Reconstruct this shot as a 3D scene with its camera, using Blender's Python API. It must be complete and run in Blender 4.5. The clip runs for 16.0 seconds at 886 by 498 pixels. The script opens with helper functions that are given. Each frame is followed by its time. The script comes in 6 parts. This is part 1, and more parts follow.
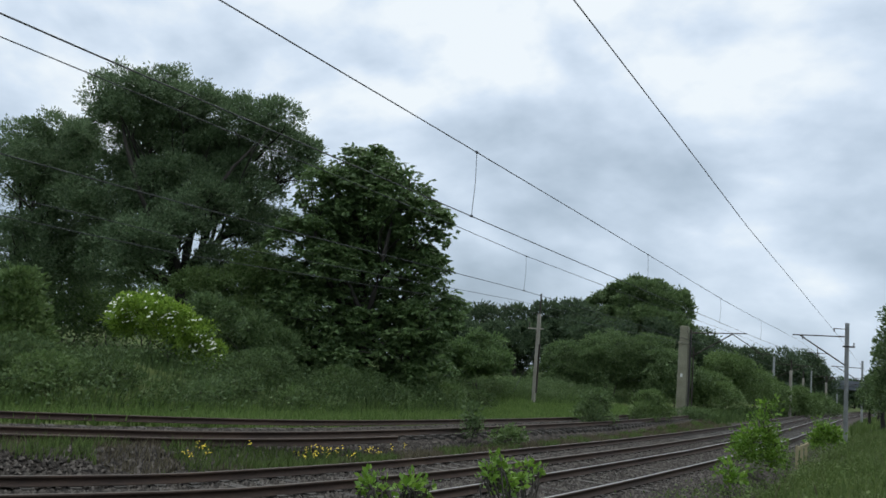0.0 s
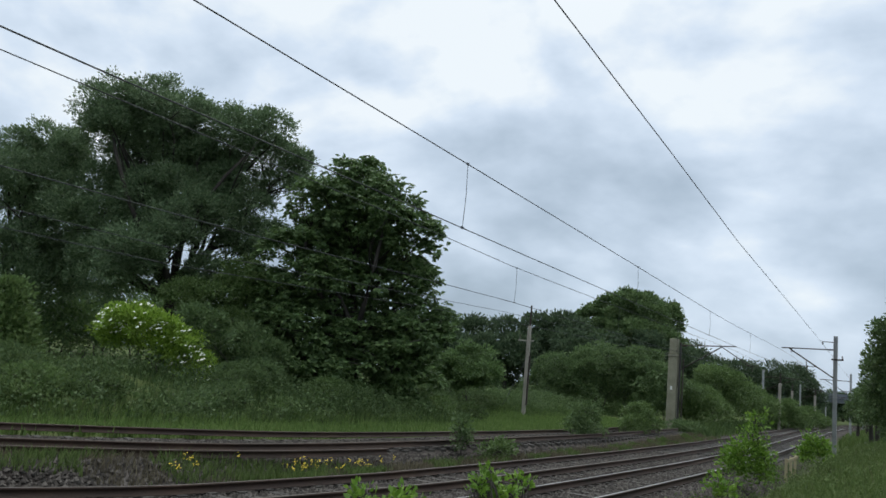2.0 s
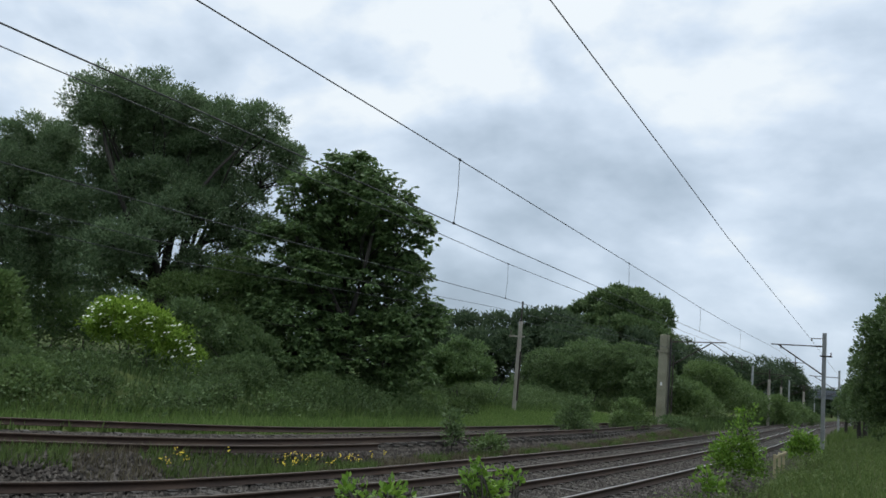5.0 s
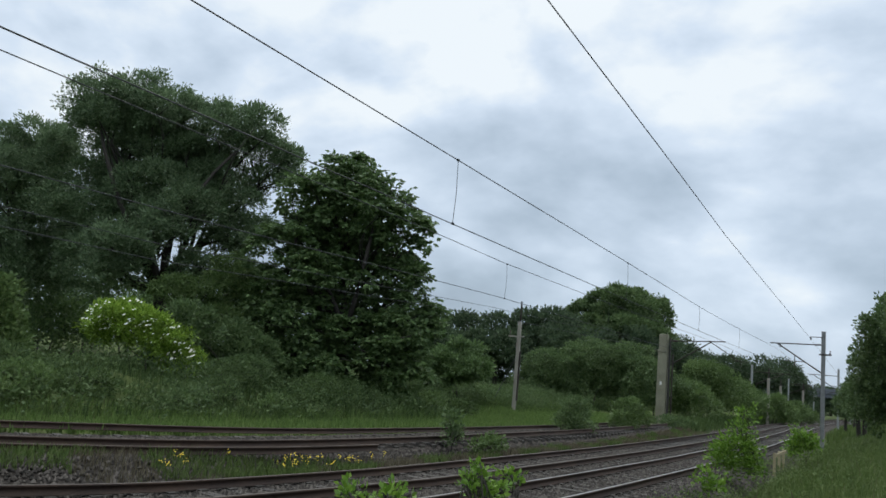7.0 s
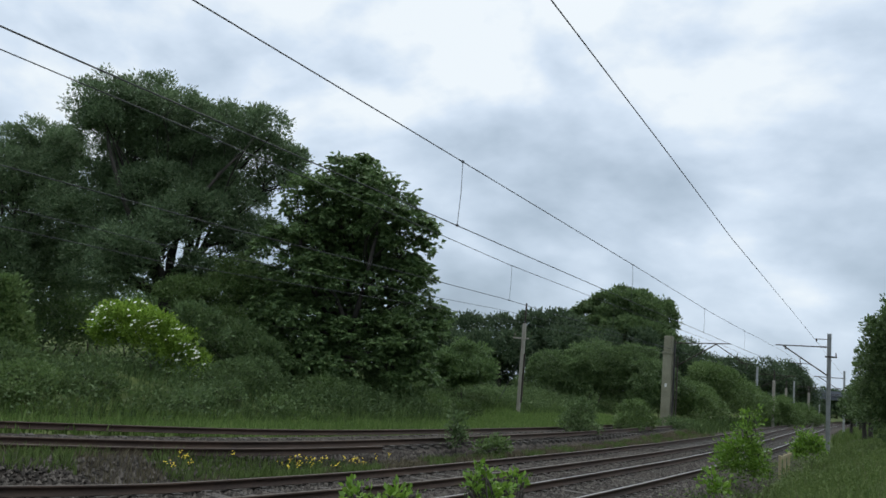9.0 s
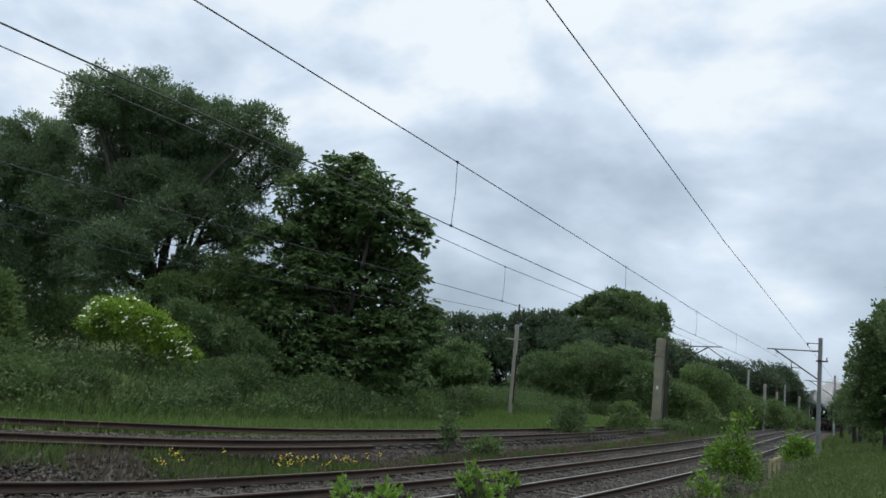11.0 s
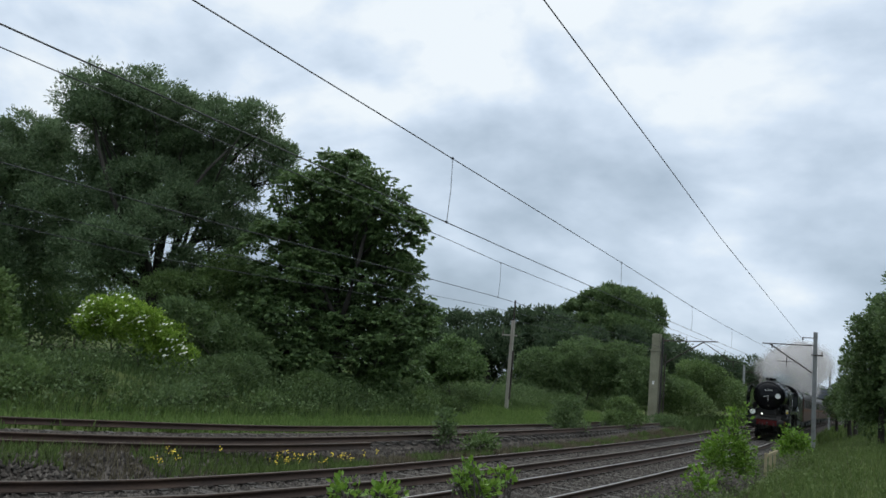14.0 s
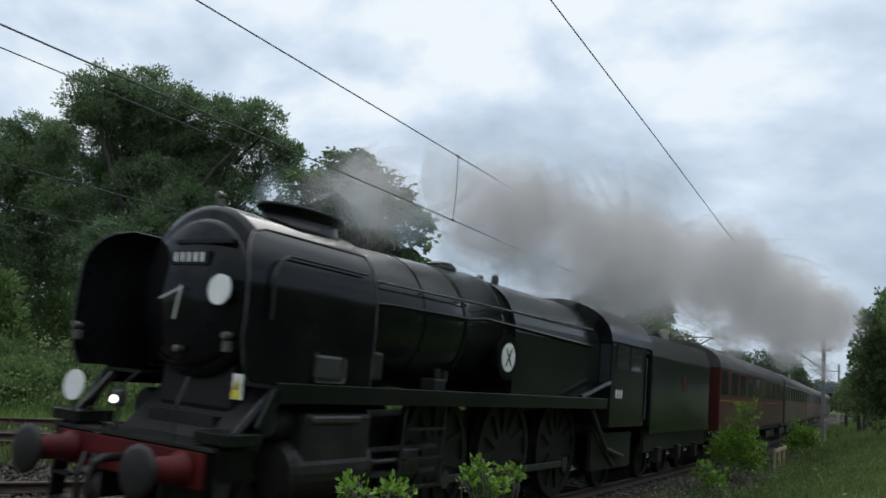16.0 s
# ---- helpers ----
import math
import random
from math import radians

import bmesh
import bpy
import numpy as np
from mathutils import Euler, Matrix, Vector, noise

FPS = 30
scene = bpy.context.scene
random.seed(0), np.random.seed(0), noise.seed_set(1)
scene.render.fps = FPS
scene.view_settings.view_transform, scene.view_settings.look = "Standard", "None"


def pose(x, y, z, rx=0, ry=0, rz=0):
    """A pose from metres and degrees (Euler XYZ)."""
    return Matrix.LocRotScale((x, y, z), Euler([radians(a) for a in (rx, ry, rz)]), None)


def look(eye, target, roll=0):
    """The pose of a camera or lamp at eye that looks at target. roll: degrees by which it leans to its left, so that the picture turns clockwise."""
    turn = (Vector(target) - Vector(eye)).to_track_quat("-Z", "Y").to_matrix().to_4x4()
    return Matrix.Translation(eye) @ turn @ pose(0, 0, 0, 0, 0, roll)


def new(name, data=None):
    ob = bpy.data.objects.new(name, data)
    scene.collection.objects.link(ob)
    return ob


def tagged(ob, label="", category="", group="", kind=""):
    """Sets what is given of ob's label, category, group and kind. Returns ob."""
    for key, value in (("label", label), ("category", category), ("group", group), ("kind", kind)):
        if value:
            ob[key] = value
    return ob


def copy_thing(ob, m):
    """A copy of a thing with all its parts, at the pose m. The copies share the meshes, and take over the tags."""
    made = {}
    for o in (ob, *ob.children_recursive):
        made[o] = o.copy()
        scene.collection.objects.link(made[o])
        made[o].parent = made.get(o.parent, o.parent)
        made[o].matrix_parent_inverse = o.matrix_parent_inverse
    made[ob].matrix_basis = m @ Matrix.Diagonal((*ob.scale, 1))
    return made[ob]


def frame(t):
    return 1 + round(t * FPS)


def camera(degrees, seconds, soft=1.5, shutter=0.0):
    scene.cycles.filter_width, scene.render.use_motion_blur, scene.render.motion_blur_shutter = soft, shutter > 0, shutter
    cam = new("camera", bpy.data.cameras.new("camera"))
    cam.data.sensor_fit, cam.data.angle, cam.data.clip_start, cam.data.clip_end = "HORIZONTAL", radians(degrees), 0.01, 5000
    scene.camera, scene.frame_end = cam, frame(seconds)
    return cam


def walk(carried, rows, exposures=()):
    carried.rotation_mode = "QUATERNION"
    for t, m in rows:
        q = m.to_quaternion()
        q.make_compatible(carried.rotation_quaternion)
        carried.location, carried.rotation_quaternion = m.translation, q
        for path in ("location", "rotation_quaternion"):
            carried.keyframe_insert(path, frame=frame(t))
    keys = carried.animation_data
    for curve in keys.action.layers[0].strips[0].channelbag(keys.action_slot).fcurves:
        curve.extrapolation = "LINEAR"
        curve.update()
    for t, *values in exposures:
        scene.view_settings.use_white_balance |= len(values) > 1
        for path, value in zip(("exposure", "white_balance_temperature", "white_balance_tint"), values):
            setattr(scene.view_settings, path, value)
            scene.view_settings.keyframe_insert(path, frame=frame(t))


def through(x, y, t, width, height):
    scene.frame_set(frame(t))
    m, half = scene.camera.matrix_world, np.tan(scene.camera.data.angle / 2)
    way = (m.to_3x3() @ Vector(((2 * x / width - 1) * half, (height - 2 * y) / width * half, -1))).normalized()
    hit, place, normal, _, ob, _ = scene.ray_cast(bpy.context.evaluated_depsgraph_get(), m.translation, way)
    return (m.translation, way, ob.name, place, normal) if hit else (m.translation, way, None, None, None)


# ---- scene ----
cam = camera(57.8, 16.0, soft=1.6, shutter=0.08)
CAMERA_ROWS = [
    (0.0, pose(0, 0, 2.195, 98.232, -5.126, 29.277)),
    (0.5, pose(0, 0, 2.195, 98.383, -4.980, 29.460)),
    (1.0, pose(0, 0, 2.195, 98.594, -5.156, 29.104)),
    (1.5, pose(0, 0, 2.195, 98.833, -5.212, 28.893)),
    (2.0, pose(0, 0, 2.195, 99.120, -5.314, 28.570)),
    (2.5, pose(0, 0, 2.195, 99.058, -5.206, 28.435)),
    (3.0, pose(0, 0, 2.195, 98.966, -5.287, 28.312)),
    (3.5, pose(0, 0, 2.195, 98.840, -5.281, 28.379)),
    (4.0, pose(0, 0, 2.195, 98.904, -5.513, 28.140)),
    (6.5, pose(0, 0, 2.195, 98.804, -5.227, 27.693)),
    (7.0, pose(0, 0, 2.195, 98.899, -5.155, 27.894)),
    (7.5, pose(0, 0, 2.195, 98.886, -5.204, 28.036)),
    (8.0, pose(0, 0, 2.195, 98.870, -5.232, 28.158)),
    (8.5, pose(0, 0, 2.195, 98.911, -5.313, 28.221)),
    (9.0, pose(0, 0, 2.195, 98.986, -5.236, 28.213)),
    (11.5, pose(0, 0, 2.195, 99.061, -5.953, 27.521)),
    (12.0, pose(0, 0, 2.195, 99.076, -5.820, 27.305)),
    (12.5, pose(0, 0, 2.195, 99.020, -5.778, 27.245)),
    (13.0, pose(0, 0, 2.195, 99.108, -5.802, 27.003)),
    (13.5, pose(0, 0, 2.195, 98.892, -5.572, 27.147)),
    (14.0, pose(0, 0, 2.195, 98.831, -5.479, 27.402)),
    (14.5, pose(0, 0, 2.195, 98.825, -5.332, 27.441)),
    (15.0, pose(0, 0, 2.195, 98.834, -5.237, 27.475)),
    (15.5, pose(0, 0, 2.195, 98.745, -5.227, 27.643)),
    (16.0, pose(0, 0, 2.195, 98.638, -5.019, 27.937)),
]
walk(cam, CAMERA_ROWS, exposures=[(0.0, 0.0), (16.0, 0.0)])
scene.cycles.transparent_max_bounces = 128

# ---------------------------------------------------------------- light
SUN_EL, SUN_AZ = 52.0, -20.0
world = bpy.data.worlds.new("overcast_sky")
scene.world = world
world.use_nodes = True


def build_sky():
    nt = world.node_tree
    nt.nodes.clear()
    N, L = nt.nodes.new, nt.links.new
    out, bg = N("ShaderNodeOutputWorld"), N("ShaderNodeBackground")
    sky = N("ShaderNodeTexSky")
    sky.sky_type, sky.sun_disc = "NISHITA", False
    sky.sun_elevation, sky.sun_rotation = radians(SUN_EL), radians(SUN_AZ)
    dim = N("ShaderNodeMix")
    dim.data_type, dim.blend_type = "RGBA", "MULTIPLY"
    dim.inputs[0].default_value = 1.0
    dim.inputs[7].default_value = (0.10, 0.10, 0.10, 1)
    L(sky.outputs[0], dim.inputs[6])
    tc, mp = N("ShaderNodeTexCoord"), N("ShaderNodeMapping")
    mp.inputs["Location"].default_value = (0.31, 0.12, 0.05)
    mp.inputs["Rotation"].default_value = (0.0, 0.0, radians(28))
    mp.inputs["Scale"].default_value = (1.0, 1.25, 1.9)
    L(tc.outputs["Generated"], mp.inputs["Vector"])
    big, fine = N("ShaderNodeTexNoise"), N("ShaderNodeTexNoise")
    big.inputs["Scale"].default_value, big.inputs["Detail"].default_value = 2.3, 5.0
    big.inputs["Roughness"].default_value, big.inputs["Distortion"].default_value = 0.5, 0.35
    fine.inputs["Scale"].default_value, fine.inputs["Detail"].default_value = 6.5, 6.0
    for n in (big, fine):
        L(mp.outputs[0], n.inputs["Vector"])
    mix = N("ShaderNodeMix")
    mix.data_type = "FLOAT"
    mix.inputs[0].default_value = 0.38
    L(big.outputs["Fac"], mix.inputs[2])
    L(fine.outputs["Fac"], mix.inputs[3])
    # the cloud deck is thinner and brighter overhead than at the horizon
    sep = N("ShaderNodeSeparateXYZ")
    L(tc.outputs["Generated"], sep.inputs[0])
    add = N("ShaderNodeMath")
    add.operation = "MULTIPLY_ADD"
    add.inputs[1].default_value = 0.40
    L(sep.outputs["Z"], add.inputs[0])
    L(mix.outputs[0], add.inputs[2])
    # thinner cloud round the hidden sun
    dot, glow, lift = N("ShaderNodeVectorMath"), N("ShaderNodeMapRange"), N("ShaderNodeMath")
    dot.operation = "DOT_PRODUCT"
    el, az = radians(38), radians(SUN_AZ - 17)
    dot.inputs[1].default_value = (math.cos(el) * math.sin(az), math.cos(el) * math.cos(az), math.sin(el))
    L(tc.outputs["Generated"], dot.inputs[0])
    glow.interpolation_type = "SMOOTHSTEP"
    glow.inputs["From Min"].default_value, glow.inputs["From Max"].default_value = 0.72, 1.0
    glow.inputs["To Min"].default_value, glow.inputs["To Max"].default_value = -0.040, 0.090
    L(dot.outputs["Value"], glow.inputs["Value"])
    lift.operation = "ADD"
    L(add.outputs[0], lift.inputs[0])
    L(glow.outputs[0], lift.inputs[1])
    ramp = N("ShaderNodeValToRGB")
    e = ramp.color_ramp.elements
    e[0].position, e[0].color = 0.42, (0.31, 0.39, 0.48, 1)
    e[1].position, e[1].color = 0.73, (0.88, 0.95, 1.0, 1)
    for place, colour in ((0.52, (0.41, 0.51, 0.62, 1)), (0.61, (0.56, 0.67, 0.80, 1)), (0.67, (0.69, 0.80, 0.93, 1))):
        ramp.color_ramp.elements.new(place).color = colour
    L(lift.outputs[0], ramp.inputs[0])
    both = N("ShaderNodeMix")
    both.data_type = "RGBA"
    both.inputs[0].default_value = 0.94
    L(dim.outputs[2], both.inputs[6])
    L(ramp.outputs[0], both.inputs[7])
    L(both.outputs[2], bg.inputs[0])
    # an overcast sky is about twice as bright at the zenith
    zen = N("ShaderNodeMapRange")
    zen.interpolation_type = "SMOOTHSTEP"
    zen.inputs["From Min"].default_value, zen.inputs["From Max"].default_value = 0.42, 1.0
    zen.inputs["To Min"].default_value, zen.inputs["To Max"].default_value = 1.0, 2.3
    L(sep.outputs["Z"], zen.inputs["Value"])
    L(zen.outputs[0], bg.inputs[1])
    L(bg.outputs[0], out.inputs[0])


build_sky()
sun = new("sun", bpy.data.lights.new("sun", "SUN"))
sun.data.energy, sun.data.angle, sun.data.color = 0.7, radians(25), (1.0, 0.97, 0.92)
sun.matrix_world = look((0, 0, 60), (-30 * math.sin(radians(SUN_AZ)), -30 * math.cos(radians(SUN_AZ)), 60 - 30 * math.tan(radians(SUN_EL))))

# ---------------------------------------------------------------- materials
def material(name, stops, scale=4.0, fine=40.0, rough=0.8, metal=0.0, bump=0.0, bump_scale=60.0, random_mix=0.0, island=False,
             through=0.0, spec=0.5, stretch=(1, 1, 1), coat=0.0, coords="Object"):
    """Colour between stops by two scales of noise; random_mix varies it piece by piece."""
    m = bpy.data.materials.new(name)
    m.use_nodes = True
    nt = m.node_tree
    N, L = nt.nodes.new, nt.links.new
    b = nt.nodes["Principled BSDF"]
    tc, mp = N("ShaderNodeTexCoord"), N("ShaderNodeMapping")
    mp.inputs["Scale"].default_value = stretch
    L(tc.outputs[coords], mp.inputs[0])
    n1, n2 = N("ShaderNodeTexNoise"), N("ShaderNodeTexNoise")
    n1.inputs["Scale"].default_value, n1.inputs["Detail"].default_value = scale, 4
    n2.inputs["Scale"].default_value, n2.inputs["Detail"].default_value = fine, 3
    L(mp.outputs[0], n1.inputs[0])
    L(mp.outputs[0], n2.inputs[0])
    mix = N("ShaderNodeMix")
    mix.inputs[0].default_value = 0.4
    L(n1.outputs[0], mix.inputs[2])
    L(n2.outputs[0], mix.inputs[3])
    fac = mix.outputs[0]
    if random_mix:
        rnd = N("ShaderNodeNewGeometry" if island else "ShaderNodeObjectInfo")
        m2 = N("ShaderNodeMix")
        m2.inputs[0].default_value = random_mix
        L(fac, m2.inputs[2])
        L(rnd.outputs["Random Per Island" if island else "Random"], m2.inputs[3])
        fac = m2.outputs[0]
    ramp = N("ShaderNodeValToRGB")
    lo, hi = (0.28, 0.72) if not random_mix else (0.2, 0.8)
    e = ramp.color_ramp.elements
    e[0].position, e[0].color = lo, (*stops[0], 1)
    e[1].position, e[1].color = hi, (*stops[-1], 1)
    for i, s in enumerate(stops[1:-1], 1):
        ramp.color_ramp.elements.new(lo + (hi - lo) * i / (len(stops) - 1)).color = (*s, 1)
    L(fac, ramp.inputs[0])
    L(ramp.outputs[0], b.inputs["Base Color"])
    b.inputs["Roughness"].default_value, b.inputs["Metallic"].default_value = rough, metal
    b.inputs["Specular IOR Level"].default_value = spec
    if coat:
        b.inputs["Coat Weight"].default_value, b.inputs["Coat Roughness"].default_value = coat, 0.12
    if bump:
        nb, bp = N("ShaderNodeTexNoise"), N("ShaderNodeBump")
        nb.inputs["Scale"].default_value, nb.inputs["Detail"].default_value = bump_scale, 4
        L(mp.outputs[0], nb.inputs[0])
        bp.inputs["Strength"].default_value, bp.inputs["Distance"].default_value = bump, 0.02
        L(nb.outputs[0], bp.inputs["Height"])
        L(bp.outputs[0], b.inputs["Normal"])
    if through:
        tr, sh = N("ShaderNodeBsdfTranslucent"), N("ShaderNodeMixShader")
        L(ramp.outputs[0], tr.inputs[0])
        sh.inputs[0].default_value = through
        L(b.outputs[0], sh.inputs[1])
        L(tr.outputs[0], sh.inputs[2])
        L(sh.outputs[0], nt.nodes["Material Output"].inputs[0])
    return m


def leafy(name, dark, mid, light, rough=0.55, scale=0.35):
    return material(name, (dark, mid, light), scale=scale, fine=1.6, rough=rough, random_mix=0.5, island=True, through=0.35, spec=0.3)


M = dict(
    soil=material("verge_soil", ((0.030, 0.040, 0.014), (0.055, 0.075, 0.022), (0.085, 0.10, 0.035)), 0.25, 3.0, 0.95, bump=0.5, bump_scale=8, spec=0.1),
    ballast=material("ballast_bed", ((0.019, 0.016, 0.014), (0.046, 0.039, 0.034), (0.088, 0.078, 0.068)), 1.2, 22.0, 0.95, bump=1.0, bump_scale=24, spec=0.1),
    stone=material("ballast_stone", ((0.012, 0.011, 0.009), (0.034, 0.029, 0.025), (0.090, 0.080, 0.070)), 2.0, 30.0, 0.9, random_mix=0.6, island=True, spec=0.2),
    rail=material("rusty_rail", ((0.019, 0.012, 0.009), (0.043, 0.025, 0.017), (0.072, 0.043, 0.027)), 3.0, 40.0, 0.8, bump=0.3, bump_scale=80, stretch=(1, 0.2, 1)),
    rail_top=material("worn_rail_head", ((0.208, 0.200, 0.192), (0.336, 0.328, 0.320)), 2.0, 30.0, 0.35, 0.9, stretch=(1, 0.1, 1)),
    rail_dull=material("brown_rail_head", ((0.050, 0.038, 0.030), (0.095, 0.080, 0.068)), 2.0, 30.0, 0.5, 0.5, stretch=(1, 0.1, 1)),
    rail_old=material("dull_rail_head", ((0.040, 0.027, 0.020), (0.085, 0.062, 0.048)), 2.0, 30.0, 0.75, 0.2),
    sleeper=material("weathered_sleeper", ((0.022, 0.019, 0.017), (0.046, 0.041, 0.035), (0.075, 0.068, 0.060)), 3.0, 24.0, 0.9, bump=0.4, random_mix=0.4),
    grass=leafy("grass_blade", (0.054, 0.088, 0.023), (0.097, 0.150, 0.042), (0.162, 0.210, 0.072), 0.6),
    grass_strip=leafy("short_grass_blade", (0.073, 0.122, 0.031), (0.118, 0.193, 0.049), (0.177, 0.244, 0.078), 0.6),
    bramble=leafy("bramble_leaf", (0.045, 0.080, 0.029), (0.076, 0.122, 0.042), (0.119, 0.170, 0.062), 0.65),
    weed=leafy("tall_weed_leaf", (0.032, 0.060, 0.018), (0.063, 0.105, 0.031), (0.108, 0.155, 0.055), 0.6),
    straw=leafy("dry_stalk", (0.075, 0.065, 0.042), (0.125, 0.110, 0.070), (0.19, 0.17, 0.11), 0.7),
    willow=leafy("willow_leaf", (0.066, 0.110, 0.052), (0.122, 0.186, 0.090), (0.205, 0.275, 0.150), 0.5),
    chestnut=leafy("chestnut_leaf", (0.058, 0.101, 0.038), (0.100, 0.166, 0.059), (0.165, 0.244, 0.087), 0.5),
    hedge=leafy("hedge_leaf", (0.054, 0.092, 0.036), (0.097, 0.155, 0.057), (0.162, 0.225, 0.091), 0.55),
    pale=leafy("pale_shrub_leaf", (0.058, 0.102, 0.033), (0.104, 0.166, 0.051), (0.162, 0.228, 0.083), 0.55),
    elder=leafy("elder_leaf", (0.103, 0.179, 0.023), (0.206, 0.331, 0.042), (0.331, 0.469, 0.082), 0.55),
    sapling=leafy("young_leaf", (0.072, 0.156, 0.018), (0.144, 0.264, 0.034), (0.240, 0.384, 0.065), 0.5),
    # greyed leaf green, some distance haze painted into the colour
    far=leafy("hazed_distant_leaf", (0.041, 0.068, 0.036), (0.063, 0.099, 0.051), (0.099, 0.140, 0.070), 0.7),
    flower=material("white_flower", ((0.62, 0.62, 0.50), (0.80, 0.80, 0.72)), 3, 20, 0.8),
    ragwort=material("yellow_flower", ((0.62, 0.45, 0.03), (0.80, 0.62, 0.06)), 3, 20, 0.8),
    bark=material("bark", ((0.018, 0.016, 0.013), (0.036, 0.031, 0.026), (0.060, 0.052, 0.043)), 2.0, 16.0, 0.95, bump=0.8, bump_scale=20, stretch=(1, 1, 0.3)),
    concrete=material("weathered_concrete", ((0.149, 0.142, 0.095), (0.216, 0.209, 0.149), (0.297, 0.290, 0.216)), 1.2, 14.0, 0.9, bump=0.3),
    steel=material("galvanised_steel", ((0.20, 0.21, 0.21), (0.30, 0.31, 0.31), (0.38, 0.39, 0.39)), 2.0, 18.0, 0.6, 0.4),
    old_steel=material("dark_rusty_steel", ((0.03, 0.025, 0.022), (0.07, 0.055, 0.045)), 2.0, 18.0, 0.7, 0.4),
    wire=material("oxidised_copper_wire", ((0.030, 0.034, 0.038), (0.055, 0.060, 0.064)), 2.0, 18.0, 0.6, 0.4),
    timber=material("grey_timber", ((0.20, 0.18, 0.15), (0.30, 0.28, 0.24), (0.40, 0.38, 0.33)), 2.0, 20.0, 0.9, bump=0.4, stretch=(1, 1, 0.15)),
    insulator=material("brown_insulator", ((0.05, 0.025, 0.02), (0.09, 0.05, 0.04)), 5, 40, 0.25),
    plate=material("white_plate", ((0.60, 0.60, 0.58), (0.75, 0.75, 0.72)), 6, 40, 0.5),
    post_wood=material("weathered_fence_wood", ((0.26, 0.22, 0.13), (0.38, 0.33, 0.20)), 3, 30, 0.9, stretch=(1, 1, 0.2)),
    brick=material("bridge_brick", ((0.05, 0.042, 0.040), (0.085, 0.07, 0.066)), 0.5, 6.0, 0.95),
    # bluish grey: distance haze painted into the bridge deck's colour
    haze=material("deck_painted_haze", ((0.10, 0.11, 0.13), (0.15, 0.165, 0.19)), 0.3, 3.0, 0.9),
)


# ---------------------------------------------------------------- mesh helpers
def np_mesh(name, verts, faces, mats, smooth=False, uv=None):
    """A mesh from arrays; every face has the same number of corners."""
    me = bpy.data.meshes.new(name)
    verts, faces = np.asarray(verts, np.float32), np.asarray(faces, np.int32)
    k = faces.shape[1]
    me.vertices.add(len(verts))
    me.vertices.foreach_set("co", verts.ravel())
    me.loops.add(faces.size)
    me.loops.foreach_set("vertex_index", faces.ravel())
    me.polygons.add(len(faces))
    me.polygons.foreach_set("loop_start", np.arange(0, faces.size, k, dtype=np.int32))
    if uv is not None:
        me.uv_layers.new(name="UVMap").data.foreach_set("uv", np.asarray(uv, np.float32).ravel())
    for m in mats if isinstance(mats, (list, tuple)) else [mats]:
        me.materials.append(m)
    if smooth:
        me.polygons.foreach_set("use_smooth", np.ones(len(faces), bool))
    me.update(calc_edges=True)
    return me


def link(name, me, parent=None, label="", at=None):
    ob = new(name, me)
    if parent:
        ob.parent = parent
    if at is not None:
        ob.matrix_basis = at
    if label:
        ob["label"] = label
    return ob


def part(name, bm, mat, parent=None, label="", smooth=False):
    """Link a bmesh as one mesh object under a thing or a part."""
    me = bpy.data.meshes.new(name)
    bm.to_mesh(me)
    bm.free()
    for m in mat if isinstance(mat, (list, tuple)) else [mat]:
        me.materials.append(m)
    if smooth:
        me.polygons.foreach_set("use_smooth", np.ones(len(me.polygons), bool))
    return link(name, me, parent, label)


def box(bm, x0, x1, y0, y1, z0, z1, bevel=0.0, mi=0, m=None):
    vs = bmesh.ops.create_cube(bm, size=1)["verts"]
    bmesh.ops.transform(bm, verts=vs, matrix=Matrix.Translation(((x0 + x1) / 2, (y0 + y1) / 2, (z0 + z1) / 2)) @ Matrix.Diagonal((x1 - x0, y1 - y0, z1 - z0, 1)))
    fs = {f for v in vs for f in v.link_faces}
    if bevel:
        es = list({e for v in vs for e in v.link_edges})
        r = bmesh.ops.bevel(bm, geom=es, offset=bevel, segments=2, affect="EDGES", profile=0.5)
        vs = list({v for f in r["faces"] for v in f.verts} | {v for v in vs if v.is_valid})
        fs = {f for v in vs for f in v.link_faces}
    for f in fs:
        f.material_index = mi
    if m:
        bmesh.ops.transform(bm, verts=list({v for f in fs for v in f.verts}), matrix=m)
    return bm


def tube(bm, pts, r, n=8, r2=None, mi=0, caps=True):
    """A round bar along points; r to r2."""
    pts = [Vector(p) for p in pts]
    rings = []
    for i, p in enumerate(pts):
        d = (pts[min(i + 1, len(pts) - 1)] - pts[max(i - 1, 0)]).normalized()
        a = d.cross(Vector((0, 0, 1)) if abs(d.z) < 0.95 else Vector((1, 0, 0))).normalized()
        b = d.cross(a)
        rr = r + ((r2 if r2 is not None else r) - r) * i / max(1, len(pts) - 1)
        rings.append([bm.verts.new(p + rr * (math.cos(2 * math.pi * k / n) * a + math.sin(2 * math.pi * k / n) * b)) for k in range(n)])
    for s, t in zip(rings, rings[1:]):
        for k in range(n):
            bm.faces.new((s[k], s[(k + 1) % n], t[(k + 1) % n], t[k])).material_index = mi
    if caps:
        bm.faces.new(rings[0][::-1]).material_index = mi
        bm.faces.new(rings[-1]).material_index = mi
    return bm


